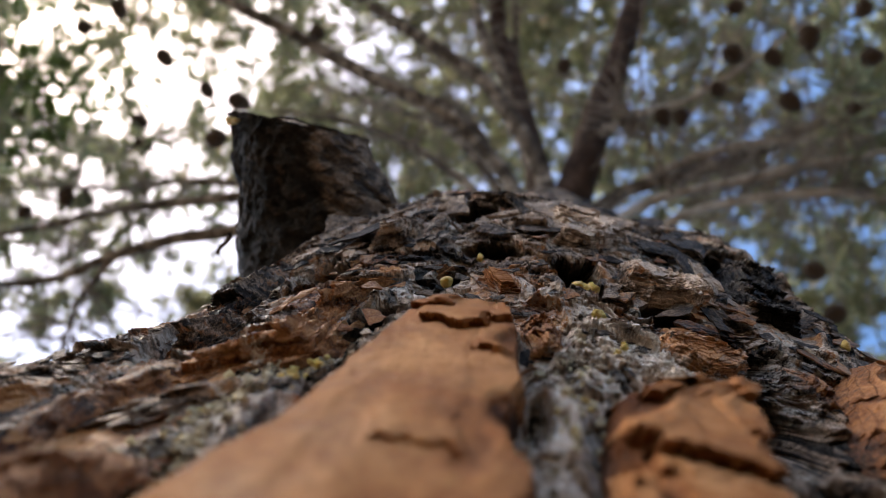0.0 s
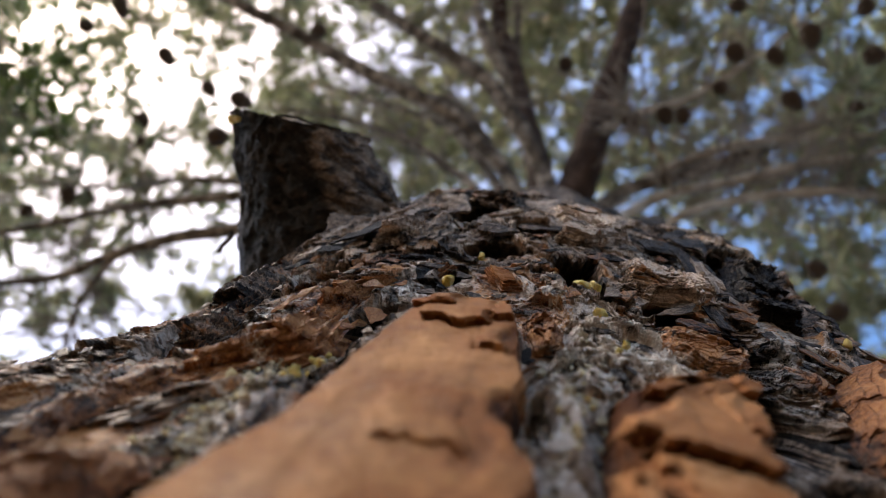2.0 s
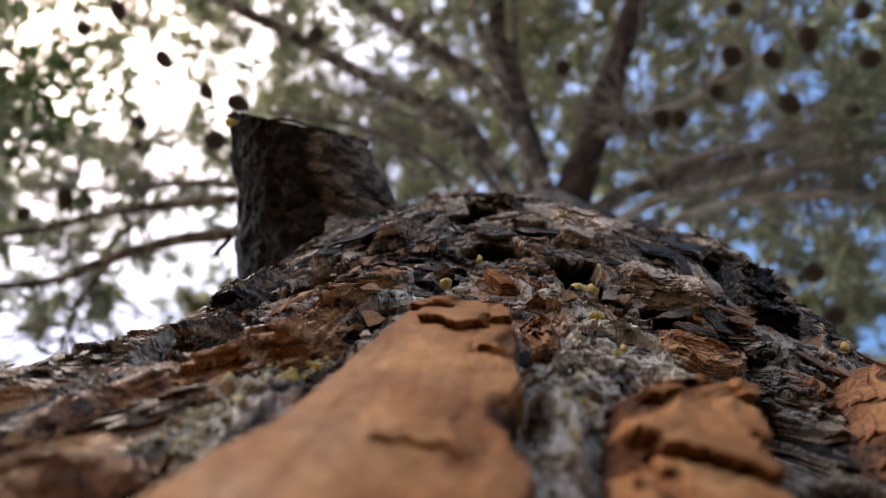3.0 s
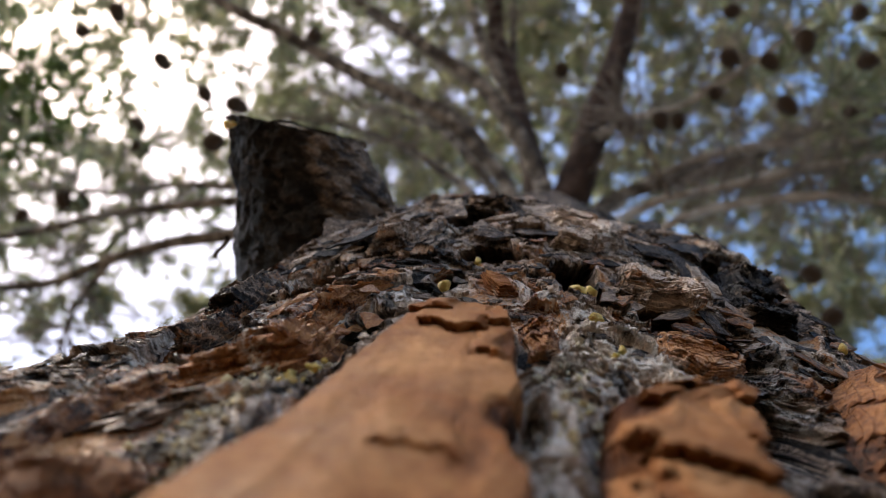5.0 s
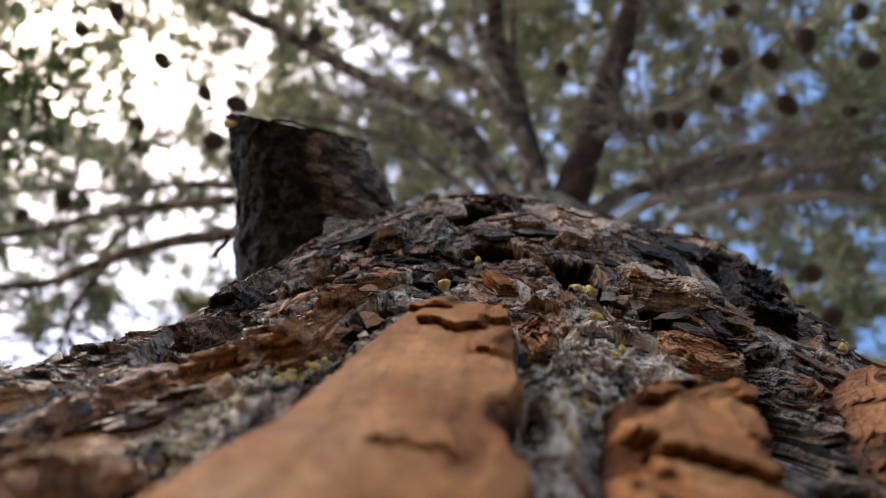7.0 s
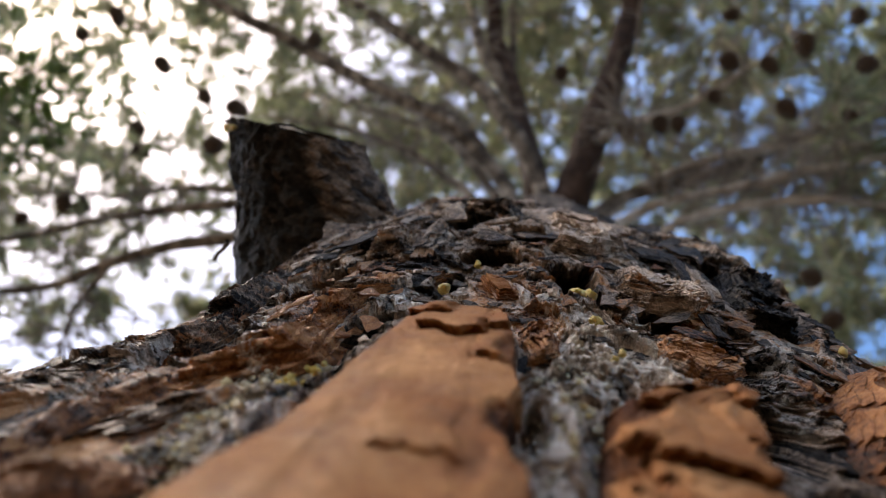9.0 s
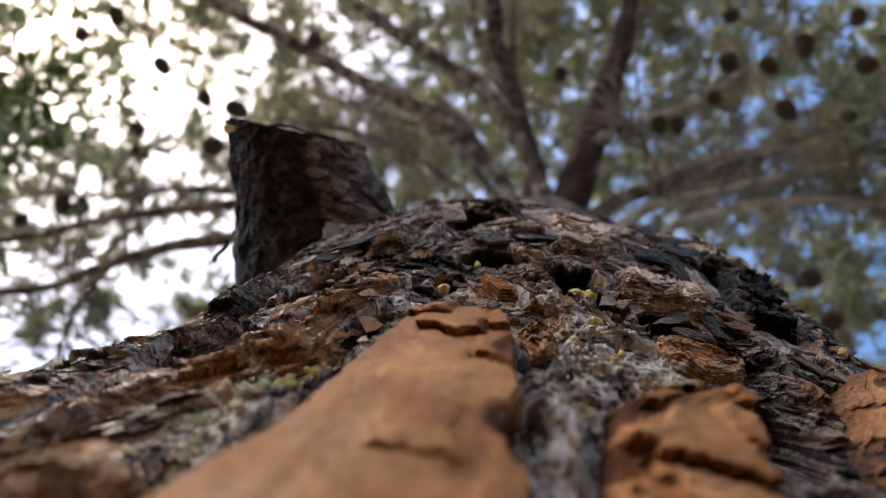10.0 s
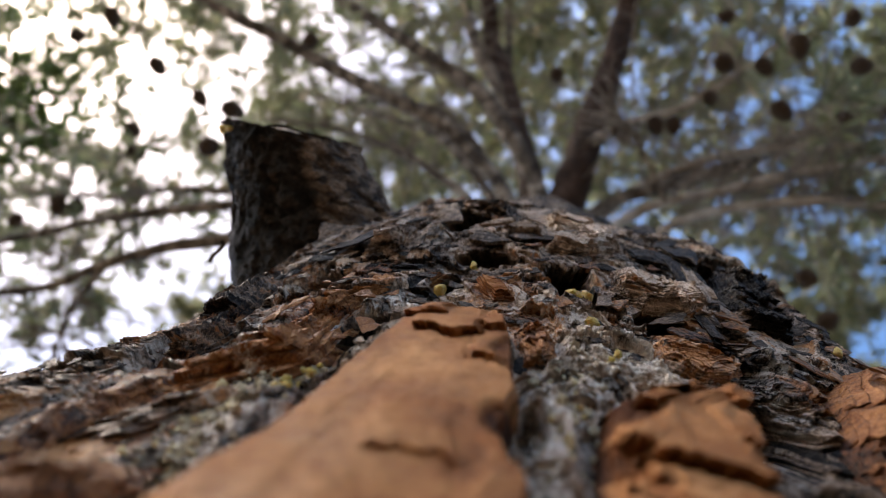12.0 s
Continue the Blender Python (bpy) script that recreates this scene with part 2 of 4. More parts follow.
# main bark plates: rows of (up, arc, half width), thickness in metres, tone, rust, roughness
PLATES = [
    ([(0.0989, 1.05, 0.36), (0.0939, 0.71, 0.80), (0.0794, 0.77, 0.95), (0.0694, 0.81, 1.00), (0.0598, 0.73, 0.92), (0.0540, 0.75, 1.08), (0.0499, 0.71, 1.24), (0.0457, 0.67, 1.30), (0.0424, 0.67, 1.40), (0.0274, 0.71, 1.47)], 0.0073, 0.69, 1.0, 0.0),
    ([(0.0850, 3.92, 0.42), (0.0805, 3.77, 0.56), (0.0745, 3.37, 0.74), (0.0690, 3.27, 0.78), (0.0635, 3.17, 0.80), (0.0555, 3.10, 0.76), (0.0455, 3.07, 0.74), (0.0325, 3.02, 0.68)], 0.0072, 0.74, 1.0, 0.15),
    ([(0.1368, -0.14, 0.12), (0.1258, -0.75, 0.25), (0.1168, -1.50, 0.44), (0.1088, -1.75, 0.56), (0.0958, -1.85, 0.66), (0.0864, -2.05, 0.92), (0.0794, -2.40, 0.92), (0.0733, -2.70, 0.60)], 0.0062, 0.72, 0.80, 1.0),
    ([(0.0804, -1.50, 0.25), (0.0754, -1.95, 0.50), (0.0704, -2.45, 0.80), (0.0654, -2.65, 0.85), (0.0584, -3.00, 0.60)], 0.0046, 0.68, 0.40, 1.0),
    ([(0.0550, -2.20, 0.35), (0.0500, -2.15, 0.60), (0.0420, -2.25, 0.70), (0.0280, -2.30, 0.80)], 0.0056, 0.56, 0.75, 0.6),
    ([(0.1397, 8.45, 0.39), (0.1227, 7.60, 0.69), (0.1027, 6.85, 0.72), (0.0897, 6.40, 0.56), (0.0757, 6.15, 0.54), (0.0477, 5.95, 0.54)], 0.0058, 0.60, 0.80, 0.45),
    ([(0.1596, 3.80, 0.50), (0.1496, 4.20, 1.15), (0.1396, 4.20, 1.40), (0.1321, 4.05, 1.30)], 0.0032, 0.74, 0.28, 1.0),
    ([(0.2017, 2.20, 0.40), (0.1917, 2.50, 0.90), (0.1787, 2.90, 1.00), (0.1667, 2.50, 0.85), (0.1577, 2.20, 0.45)], 0.0036, 0.82, 0.12, 0.9),
    ([(0.1787, -1.40, 0.45), (0.1647, -1.60, 0.75), (0.1517, -1.65, 0.65), (0.1457, -1.75, 0.35)], 0.0036, 0.60, 0.15, 1.2),
    ([(0.2169, 0.30, 0.50), (0.2029, 0.20, 0.90), (0.1909, 0.30, 0.60)], 0.0032, 0.56, 0.05, 1.2),
    ([(0.1335, 0.70, 0.20), (0.1270, 1.00, 0.36), (0.1200, 1.30, 0.26)], 0.0030, 0.72, 1.0, 0.3),
    ([(0.1128, 1.75, 0.26), (0.1048, 1.80, 0.46), (0.0968, 1.90, 0.38), (0.0898, 1.75, 0.22)], 0.0022, 0.66, 0.66, 1.0),
    ([(0.1932, 6.90, 0.65), (0.1632, 6.60, 1.00), (0.1382, 6.25, 0.70)], 0.0050, 0.34, 0.15, 1.2),
    ([(0.1633, -4.60, 0.40), (0.1333, -4.10, 0.75), (0.1062, -3.70, 0.55), (0.0922, -3.75, 0.35)], 0.0050, 0.42, 0.30, 1.1),
    ([(0.1208, 4.75, 0.35), (0.1128, 4.45, 0.80), (0.1048, 4.25, 0.65), (0.0998, 4.10, 0.30)], 0.0022, 0.72, 0.58, 0.8),
]
# thin layers that end on a plate: plate, up, arc from and to, rise
LAYERS = [(0, 0.0860, 0.42, 1.22, 0.0008), (0, 0.0930, 0.05, 0.75, 0.0005), (0, 0.0895, 1.12, 1.60, 0.0008), (0, 0.0520, 0.50, 1.22, 0.0002), (0, 0.0775, 1.15, 1.60, 0.0005),
          (1, 0.0585, 2.72, 3.75, 0.0010), (1, 0.0775, 3.90, 4.30, 0.0006), (1, 0.0670, 3.55, 4.05, 0.0004)]
# hollows where scales are gone: arc, up, half sizes, depth
HOLLOWS = [(-0.02, 0.1335, 0.30, 0.0065, 0.0100), (2.40, 0.1440, 0.52, 0.0120, 0.0130), (4.15, 0.1285, 0.62, 0.0070, 0.0110), (3.05, 0.1310, 0.40, 0.0060, 0.0090), (-1.05, 0.0990, 0.34, 0.0100, 0.0075),
           (-0.70, 0.1080, 0.42, 0.0070, 0.0070), (-0.30, 0.1830, 0.70, 0.0140, 0.0110), (1.85, 0.0700, 0.16, 0.0090, 0.0040), (-2.70, 0.1350, 0.60, 0.0120, 0.0090), (6.00, 0.1720, 0.50, 0.0220, 0.0120),
           (5.15, 0.0900, 0.42, 0.0140, 0.0075), (5.30, 0.1180, 0.45, 0.0100, 0.0065), (4.75, 0.0720, 0.40, 0.0120, 0.0060), (1.30, 0.1650, 0.50, 0.0070, 0.0080), (0.60, 0.1520, 0.60, 0.0050, 0.0060)]


def radius_at(up):
    return RADIUS - 0.036 * np.clip(np.asarray(up) - 0.26, 0, 2.4) + 0.03 * np.exp(-(np.asarray(up) + 1.2) / 0.25)


def plate_line(rows, up):
    rows = sorted(rows)
    u = [r[0] for r in rows]
    return np.interp(up, u, [r[1] for r in rows]), np.interp(up, u, [r[2] for r in rows])


def collar(s, up):
    """The swelling of the trunk at the whorl of the sawn branch."""
    whorl = 0.0155 * np.exp(-((up - 0.21) / 0.075) ** 2 - (np.where(s < -0.6, (s + 0.6) / 5.3, (s + 0.6) / 6.6)) ** 2)
    far = 0.007 * np.exp(-((s - 7.2) / 2.4) ** 2 - ((up - 0.27) / 0.12) ** 2) - 0.006 * np.exp(-((s - 12.5) / 3.0) ** 2)
    return whorl + far - 0.008 * np.exp(-((s + 7.5) / 2.8) ** 2 - ((up - 0.17) / 0.07) ** 2)


def flakes(x, y, wide, tall, seed, tilt=0.05):
    """Shingled flakes of bark about wide by tall centimetres: level from -0.5 to 0.5, rise of the lower edge in metres, and a number of its own."""
    _, _, who, dy = cells(x / wide, y / tall, seed)
    lift = -dy * tall * 0.01 * tilt * (0.3 + 1.4 * ((who * 7.31) % 1))
    return (who * 3.77) % 1 - 0.5, lift, who


def laminae(s, up, seed, wide=1.0):
    """Torn layers of cork: height in metres about 0, a number of the exposed layer, fine level."""
    u = up * 100
    wx = (fbm(s * 1.5, u * 0.9, 3, seed, 0.5) - 0.5) * 0.75
    wy = (fbm(s * 1.2 + 7, u * 0.9, 3, seed + 5, 0.5) - 0.5) * 1.1
    x, y = s + wx, u + wy
    deep = smooth(0.22, 0.78, fbm(x / (1.5 * wide) + 3, y / (2.4 * wide), 4, seed + 9, 0.5)) + (fbm(s * 5, u * 7, 3, seed + 3, 0.55) - 0.5) * 0.04
    step = terraces(deep, 9, 0.035)
    a, la, wa = flakes(x, y, 1.05 * wide, 1.5 * wide, seed + 20)
    b, lb, wb = flakes(x + 0.4 * wx, y + 0.4 * wy, 0.42 * wide, 0.60 * wide, seed + 30, 0.07)
    c, lc, wc = flakes(x + wx, y + wy, 0.17, 0.20, seed + 40, 0.10)
    h = 0.0036 * (step - 0.5) + 0.0011 * a + la + 0.00048 * b + lb + 0.00042 * c + lc
    layer = rnd(np.floor(step * 9 + 0.5), np.floor(wa * 40), seed)
    return h, layer, wb, wc


def bark_field(s, up):
    """Height against RADIUS, tone, rust and lichen of the bark bed."""
    h, layer, wb, wc = laminae(s, up, 31)
    h = BED + 0.0012 + h + 0.0014 * smooth(-2.6, -4.0, s)
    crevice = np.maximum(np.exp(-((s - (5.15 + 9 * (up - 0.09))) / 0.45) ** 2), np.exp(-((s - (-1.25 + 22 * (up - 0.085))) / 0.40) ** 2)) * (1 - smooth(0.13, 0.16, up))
    h = h - crevice * (0.0022 + 0.0010 * (wb - 0.5) + 0.0012 * (wc - 0.5)) + 0.0042 * smooth(-3.9, -5.4, s) * (1 - smooth(0.085, 0.125, up))
    h = h + 0.0055 * np.exp(-((s - 6.9) / 0.9) ** 2 - ((up - 0.190) / 0.045) ** 2)      # a swollen rib
    for a, b, ra, rb, deep in HOLLOWS:
        h = h - deep * (1 - smooth(0.70, 1.05, np.hypot((s - a) / ra, (up - b) / rb) + (fbm(s * 2.5, up * 200, 3, 87, 0.5) - 0.5) * 0.9))
    tone = 0.56 + 0.74 * (layer - 0.5) + 0.30 * (wb - 0.5) + 0.26 * (wc - 0.5)
    rust = 0.34 + 0.60 * (((layer * 5.3) % 1) - 0.5) + 0.30 * (wb - 0.5)
    # old grey skin on crest and in furrows; crevice tone also darkened as painted shade
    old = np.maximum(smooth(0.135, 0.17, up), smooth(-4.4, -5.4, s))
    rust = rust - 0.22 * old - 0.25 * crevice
    # the trunk above the crest is darker as well
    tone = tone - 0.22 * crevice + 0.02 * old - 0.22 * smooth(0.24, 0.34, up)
    for a, b, ra, rb, more in ((2.0, 0.112, 0.50, 0.016, 0.5), (4.6, 0.120, 0.80, 0.012, 0.4), (0.95, 0.126, 0.6, 0.014, 0.5), (1.5, 0.104, 0.35, 0.008, 0.4), (-2.2, 0.105, 0.8, 0.02, 0.3), (-3.0, 0.076, 1.4, 0.022, 0.32), (-2.2, 0.055, 1.0, 0.014, 0.3)):
        spot = 1 - smooth(0.4, 1.2, np.hypot((s - a) / ra, (up - b) / rb) + 0.6 * (wb - 0.5))
        rust, tone = rust + more * spot, tone + 0.15 * spot
    lichen = smooth(0.50, 0.66, fbm(s * 0.8 + 9, up * 40, 4, 101)) * (0.2 + 0.6 * wb) * (1 - 0.6 * smooth(0.12, 0.2, up))
    for a, b, ra, rb in ((0.1, 0.113, 0.45, 0.008), (3.2, 0.102, 0.80, 0.012), (2.6, 0.108, 0.45, 0.010), (2.1, 0.078, 0.34, 0.026), (-1.5, 0.074, 0.6, 0.020), (-0.5, 0.117, 0.5, 0.008), (2.6, 0.092, 0.5, 0.010), (3.8, 0.095, 0.5, 0.008)):
        spot = np.exp(-((s - a) / ra) ** 2 - ((up - b) / rb) ** 2)
        lichen = np.maximum(lichen, np.clip(1.9 * spot * (wb + 0.15), 0, 1))
        rust, tone = rust - 0.5 * spot, tone + spot * (0.10 + 0.40 * wb)
        h = h + spot * (0.0010 + 0.0014 * (wb - 0.5) + 0.0009 * (wc - 0.5))
    for rows, *_ in PLATES:
        c, w = plate_line(rows, up)
        u = [r[0] for r in rows]
        inside = (1 - smooth(0.75, 1.15, np.abs(s - c) / w)) * smooth(min(u) * 0.94, min(u), up) * (1 - smooth(max(u), max(u) * 1.04, up))
        h = h + (np.minimum(h, BED + 0.0004) - h) * inside
    h = h + (fbm(s * 9, up * 500, 4, 111, 0.6) - 0.5) * 0.0009
    return h, tone, rust, lichen


def on_trunk(s, up, h, pivot=BED, lean=LEAN):
    jut = (vnoise(h / 0.0007, up * 70, 5) - 0.5) * 0.05
    th = (s + jut) / 100.0 / RADIUS
    r = radius_at(up) + collar(s, up) + h
    # the broken edges show thin sheets that jut out unevenly
    sheets = (vnoise(h / 0.0006, s * 0.8, 3) - 0.5) * 0.0016 + (vnoise(h / 0.00025, s * 2, 4) - 0.5) * 0.0005
    return np.stack([AXIS[0] + r * np.sin(th), AXIS[1] - r * np.cos(th), EYE[2] + up - LEAN * (pivot - BED) - lean * (h - pivot) - 2.6 * np.minimum(h - BED + 0.0006, 0) + sheets], -1)


tree = tagged(new("pine_tree"), "old pine with scaly orange-brown bark, sawn branch and cones", "tree")


def trunk():
    half = 100 * RADIUS * np.pi
    s = np.concatenate([np.linspace(-half, -9.5, 36), np.linspace(-9.3, -4.6, 150), np.linspace(-4.57, 6.5, 560), np.linspace(6.53, 12.5, 220), np.linspace(12.8, half, 36)[:-1]])
    up = np.concatenate([np.linspace(-1.25, 0.0, 16), np.linspace(0.005, 0.026, 6), 1 / np.linspace(1 / 0.028, 1 / 0.072, 110), 1 / np.linspace(1 / 0.0722, 1 / 0.24, 470), np.linspace(0.2405, 0.36, 90), np.linspace(0.37, 0.9, 50),
                         np.linspace(0.93, 2.75, 36)])
    ss, uu = np.meshgrid(s, up)
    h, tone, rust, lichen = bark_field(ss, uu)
    v = on_trunk(ss, uu, h)
    idx = np.arange(ss.size).reshape(ss.shape)
    nx = np.roll(idx, -1, axis=1)
    f = np.stack([idx[:-1], nx[:-1], nx[1:], idx[1:]], -1).reshape(-1, 4)
    # closed crown of the trunk, between the limbs
    top = v[-1].mean(axis=0) + np.array([0, 0, 0.05])
    last = idx[-1]
    inner = ss.size + np.arange(len(last))
    cap = np.stack([last, np.roll(last, -1), np.roll(inner, -1), inner], -1)
    f = np.concatenate([f, cap])
    v = np.concatenate([v.reshape(-1, 3), top + (v[-1] - top) * 0.02])
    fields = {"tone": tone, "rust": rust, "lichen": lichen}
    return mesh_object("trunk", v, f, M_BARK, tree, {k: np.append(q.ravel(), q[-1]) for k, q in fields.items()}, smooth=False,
                       label="deeply furrowed grey and rust pine bark")


trunk_ob = trunk()


def bark_plates():
    for n, (rows, thick, tone0, rust0, rough) in enumerate(PLATES):
        u = [r[0] for r in rows]
        lo, hi = min(u), max(u)
        nu, nv = (200, 190) if n < 3 else (130, 120)
        up = 1 / np.linspace(1 / lo, 1 / hi, nv) if n > 2 else np.concatenate([1 / np.linspace(1 / lo, 1 / 0.078, 110), np.linspace(0.0782, hi, 150)])
        q = np.linspace(-1, 1, nu)
        qq, uu = np.meshgrid(q, up)
        c, w = plate_line(rows, uu)
        # ragged rim
        rim = 1 + (fbm(np.sign(qq) * 7 + 20 + n, uu * 50, 5, 200 + n, 0.55) - 0.5) * (0.35 + 0.3 * min(rough, 1))
        s = c + w * qq * rim
        edge = (1 - np.abs(qq)) * w * rim
        own = s - c + n * 3.7                        # across the plate, whichever way it runs
        end = np.minimum((uu - lo) * (30 if n in (2, 3) else 60), (hi - uu) * 60) + (fbm(own * 1.8, uu * 60, 4, 230 + n, 0.5) - 0.5) * 0.45
        d = np.minimum(edge, end) + (fbm(own * 2.6, uu * 60, 4, 260 + n, 0.55) - 0.5) * 0.30
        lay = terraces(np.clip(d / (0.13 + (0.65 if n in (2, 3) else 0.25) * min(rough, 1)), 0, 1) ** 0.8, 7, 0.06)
        top = fbm(own * 0.9, uu * 28, 4, 300 + n) - 0.5
        fine = fbm(own * 6, uu * 450, 4, 330 + n, 0.6) - 0.5
        lam, layer, wb, wc = laminae(own, uu, 350 + 60 * n, 0.42 if n == 2 else 0.7)
        sheet = terraces(smooth(0.2, 0.8, fbm(own * 1.1 + 4, uu * 40, 4, 360 + n, 0.5)), 5, 0.25) - 0.5
        foot = 0.0035 if n in (0, 1, 5) else 0.0012
        h = BED - foot + (thick + foot) * lay + lay * (0.0014 * top + (0.0003 + 0.0006 * min(rough, 1)) * sheet + (1.2 if n == 2 else 0.75) * min(rough, 1.2) * lam + (0.0002 + 0.0006 * min(rough, 1)) * fine)
        # tone falls with depth at the rims: cork colour plus painted shade
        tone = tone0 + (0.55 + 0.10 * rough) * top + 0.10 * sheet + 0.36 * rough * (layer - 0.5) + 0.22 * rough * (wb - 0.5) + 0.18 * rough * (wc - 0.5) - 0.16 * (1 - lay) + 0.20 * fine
        rust = rust0 + 0.30 * top + 0.45 * min(rough, 1) * (((layer * 5.3) % 1) - 0.5) + 0.2 * rough * (wb - 0.5)
        for which, at, s0, s1, rise in LAYERS:
            if which == n:
                line = at + 0.008 * (fbm(s * 1.6, s * 0 + at * 900, 5, 470, 0.65) - 0.5)
                fray = 0.5 * (fbm(uu * 160, s * 0 + at * 500, 3, 471, 0.6) - 0.5)
                on = smooth(s0 - 0.04, s0 + 0.04, s + fray) * (1 - smooth(s1 - 0.04, s1 + 0.04, s + fray)) * (1 - smooth(line + 0.002, line + 0.014, uu))
                h = h + rise * on * smooth(line - 0.00025, line + 0.00025, uu)
                h = h - 1.6 * rise * on * smooth(line - 0.0026, line - 0.0003, uu) * (1 - smooth(line - 0.0003, line, uu))
        if n == 0:                                   # a bite out of the flank, and a torn corner that has gone grey
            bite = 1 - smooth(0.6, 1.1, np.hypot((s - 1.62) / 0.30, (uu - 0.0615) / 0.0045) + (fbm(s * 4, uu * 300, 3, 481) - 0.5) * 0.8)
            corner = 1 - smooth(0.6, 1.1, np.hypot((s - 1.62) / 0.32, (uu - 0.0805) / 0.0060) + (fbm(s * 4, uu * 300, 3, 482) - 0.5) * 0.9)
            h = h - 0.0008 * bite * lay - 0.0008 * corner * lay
            # shade inside the bite is painted into its tone; the corner is greyed
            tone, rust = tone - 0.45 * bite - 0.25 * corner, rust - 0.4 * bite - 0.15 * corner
        if n == 1:                                   # a fibrous upper end, and pits eaten into one flank
            h = h + 0.0012 * lay * smooth(0.070, 0.080, uu) * (fbm(own * 7, uu * 90, 3, 485, 0.6) - 0.5)
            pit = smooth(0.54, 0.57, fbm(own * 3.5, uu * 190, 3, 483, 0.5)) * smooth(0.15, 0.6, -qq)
            # pits are cut in and also coloured dark, as if shaded inside
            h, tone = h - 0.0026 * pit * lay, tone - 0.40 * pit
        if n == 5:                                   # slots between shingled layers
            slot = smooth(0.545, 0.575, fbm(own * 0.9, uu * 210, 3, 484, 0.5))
            # slot shade is put into the tone on top of the depth
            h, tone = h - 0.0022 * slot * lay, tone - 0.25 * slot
        lich = 0.5 * smooth(0.60, 0.8, fbm(s * 2, uu * 50, 4, 450 + n)) * (1 - smooth(0.3, 0.9, lay))
        if n == 2:                                   # a whitish crust along the ridge
            lich = np.maximum(lich, np.exp(-((s + 2.25 + 30 * (uu - 0.093)) / 0.16) ** 2) * (1 - smooth(0.092, 0.102, uu)))
        v = on_trunk(s, uu, h, BED + thick, 1.3)
        idx = np.arange(qq.size).reshape(qq.shape)
        f = np.stack([idx[:-1, :-1], idx[:-1, 1:], idx[1:, 1:], idx[1:, :-1]], -1).reshape(-1, 4)
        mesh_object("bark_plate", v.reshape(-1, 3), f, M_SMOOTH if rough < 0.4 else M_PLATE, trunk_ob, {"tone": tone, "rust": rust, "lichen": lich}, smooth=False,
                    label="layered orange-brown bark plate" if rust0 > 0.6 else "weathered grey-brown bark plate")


bark_plates()


# ---- loose bark scales ----
def scale_arrays(seed):
    """A thin, nearly flat, angular scale of bark about 1 across, lower edge at -y."""
    r = random.Random(seed)
    corners = sorted(r.uniform(0, 2 * math.pi) for _ in range(7))
    tips = [(math.cos(a) * r.uniform(0.30, 0.58), math.sin(a) * r.uniform(0.26, 0.52)) for a in corners]
    ring = []
    for i, (x0, y0) in enumerate(tips):
        x1, y1 = tips[(i + 1) % len(tips)]
        for k in range(4):
            t = k / 4
            ring.append((x0 + (x1 - x0) * t + r.uniform(-0.03, 0.03), y0 + (y1 - y0) * t + r.uniform(-0.03, 0.03)))
    n = len(ring)
    curl, twist = r.uniform(-0.15, 0.30), r.uniform(-0.3, 0.3)
    t = r.uniform(0.025, 0.055)

    def z(x, y):
        return curl * (x * x) * -0.8 + twist * x * y + 0.12 * y * y + 0.05 * noise.noise(Vector((x * 4, y * 4, seed)))

    v = [(0, 0, z(0, 0) + t)]
    for q in (0.6, 1.0):
        v += [(x * q, y * q, z(x * q, y * q) + t * (1 if q < 1 else 0.6) + r.uniform(-0.010, 0.010)) for x, y in ring]
    v += [(x * 0.93, y * 0.93, z(x, y) - t * 0.6) for x, y in ring]
    f = []
    for i in range(n):
        j = (i + 1) % n
        f += [(0, 1 + i, 1 + j), (1 + i, 1 + n + i, 1 + n + j), (1 + i, 1 + n + j, 1 + j),
              (1 + n + i, 1 + 2 * n + i, 1 + 2 * n + j), (1 + n + i, 1 + 2 * n + j, 1 + n + j)]
    return np.array(v), np.array(f), r.choice(((0.2, 0.0), (0.35, 0.1), (0.5, 0.2), (0.62, 0.1), (0.5, 0.6), (0.3, 0.1)))


SCALES = [scale_arrays(500 + i) for i in range(12)]


def scale_mesh(name, kind, material, parent, tone, rust):
    v, f, _ = SCALES[kind]
    one = np.ones(len(v))
    return mesh_object(name, v, f, material, parent, {"tone": one * tone, "rust": one * rust, "lichen": one * 0}, smooth=False)


def scale_pose(s, up, h, size, r, lift=0):
    """Where a scale lies on the trunk: its lower edge lifted off the bark."""
    p = on_trunk(np.array([s]), np.array([up]), np.array([h]))[0]
    th = s / 100 / RADIUS
    out = Vector((math.sin(th), -math.cos(th), 0))
    side = Vector((math.cos(th), math.sin(th), 0))
    m = Matrix((side, Vector((0, 0, 1)), out)).transposed()
    m = m @ Euler((radians(r.uniform(-2, 14) + lift), radians(r.uniform(-10, 10)), radians(r.uniform(-60, 60)))).to_matrix()
    return Matrix.LocRotScale(Vector(p), m.to_quaternion(), (size * r.uniform(0.7, 1.3), size * r.uniform(0.8, 1.5), size))


def free_of_plates(s, up):
    for rows, *_ in PLATES[:6]:
        u = [r[0] for r in rows]
        if min(u) < up < max(u):
            c, w = plate_line(rows, up)
            if abs(s - c) < w * 1.0:
                return False
    return True


def scale_poses(r, count, lo, hi):
    spots = []
    while len(spots) < count:
        up = 1 / r.uniform(1 / hi, 1 / lo)
        s = r.uniform(-7, 10)
        if free_of_plates(s, up):
            spots.append((s, up))
    h = bark_field(np.array([q[0] for q in spots]), np.array([q[1] for q in spots]))[0]
    return [scale_pose(s, up, hh + 0.0003, min((0.001 + 0.022 * up) * r.uniform(0.4, 1.6), 0.017), r) for (s, up), hh in zip(spots, h)]


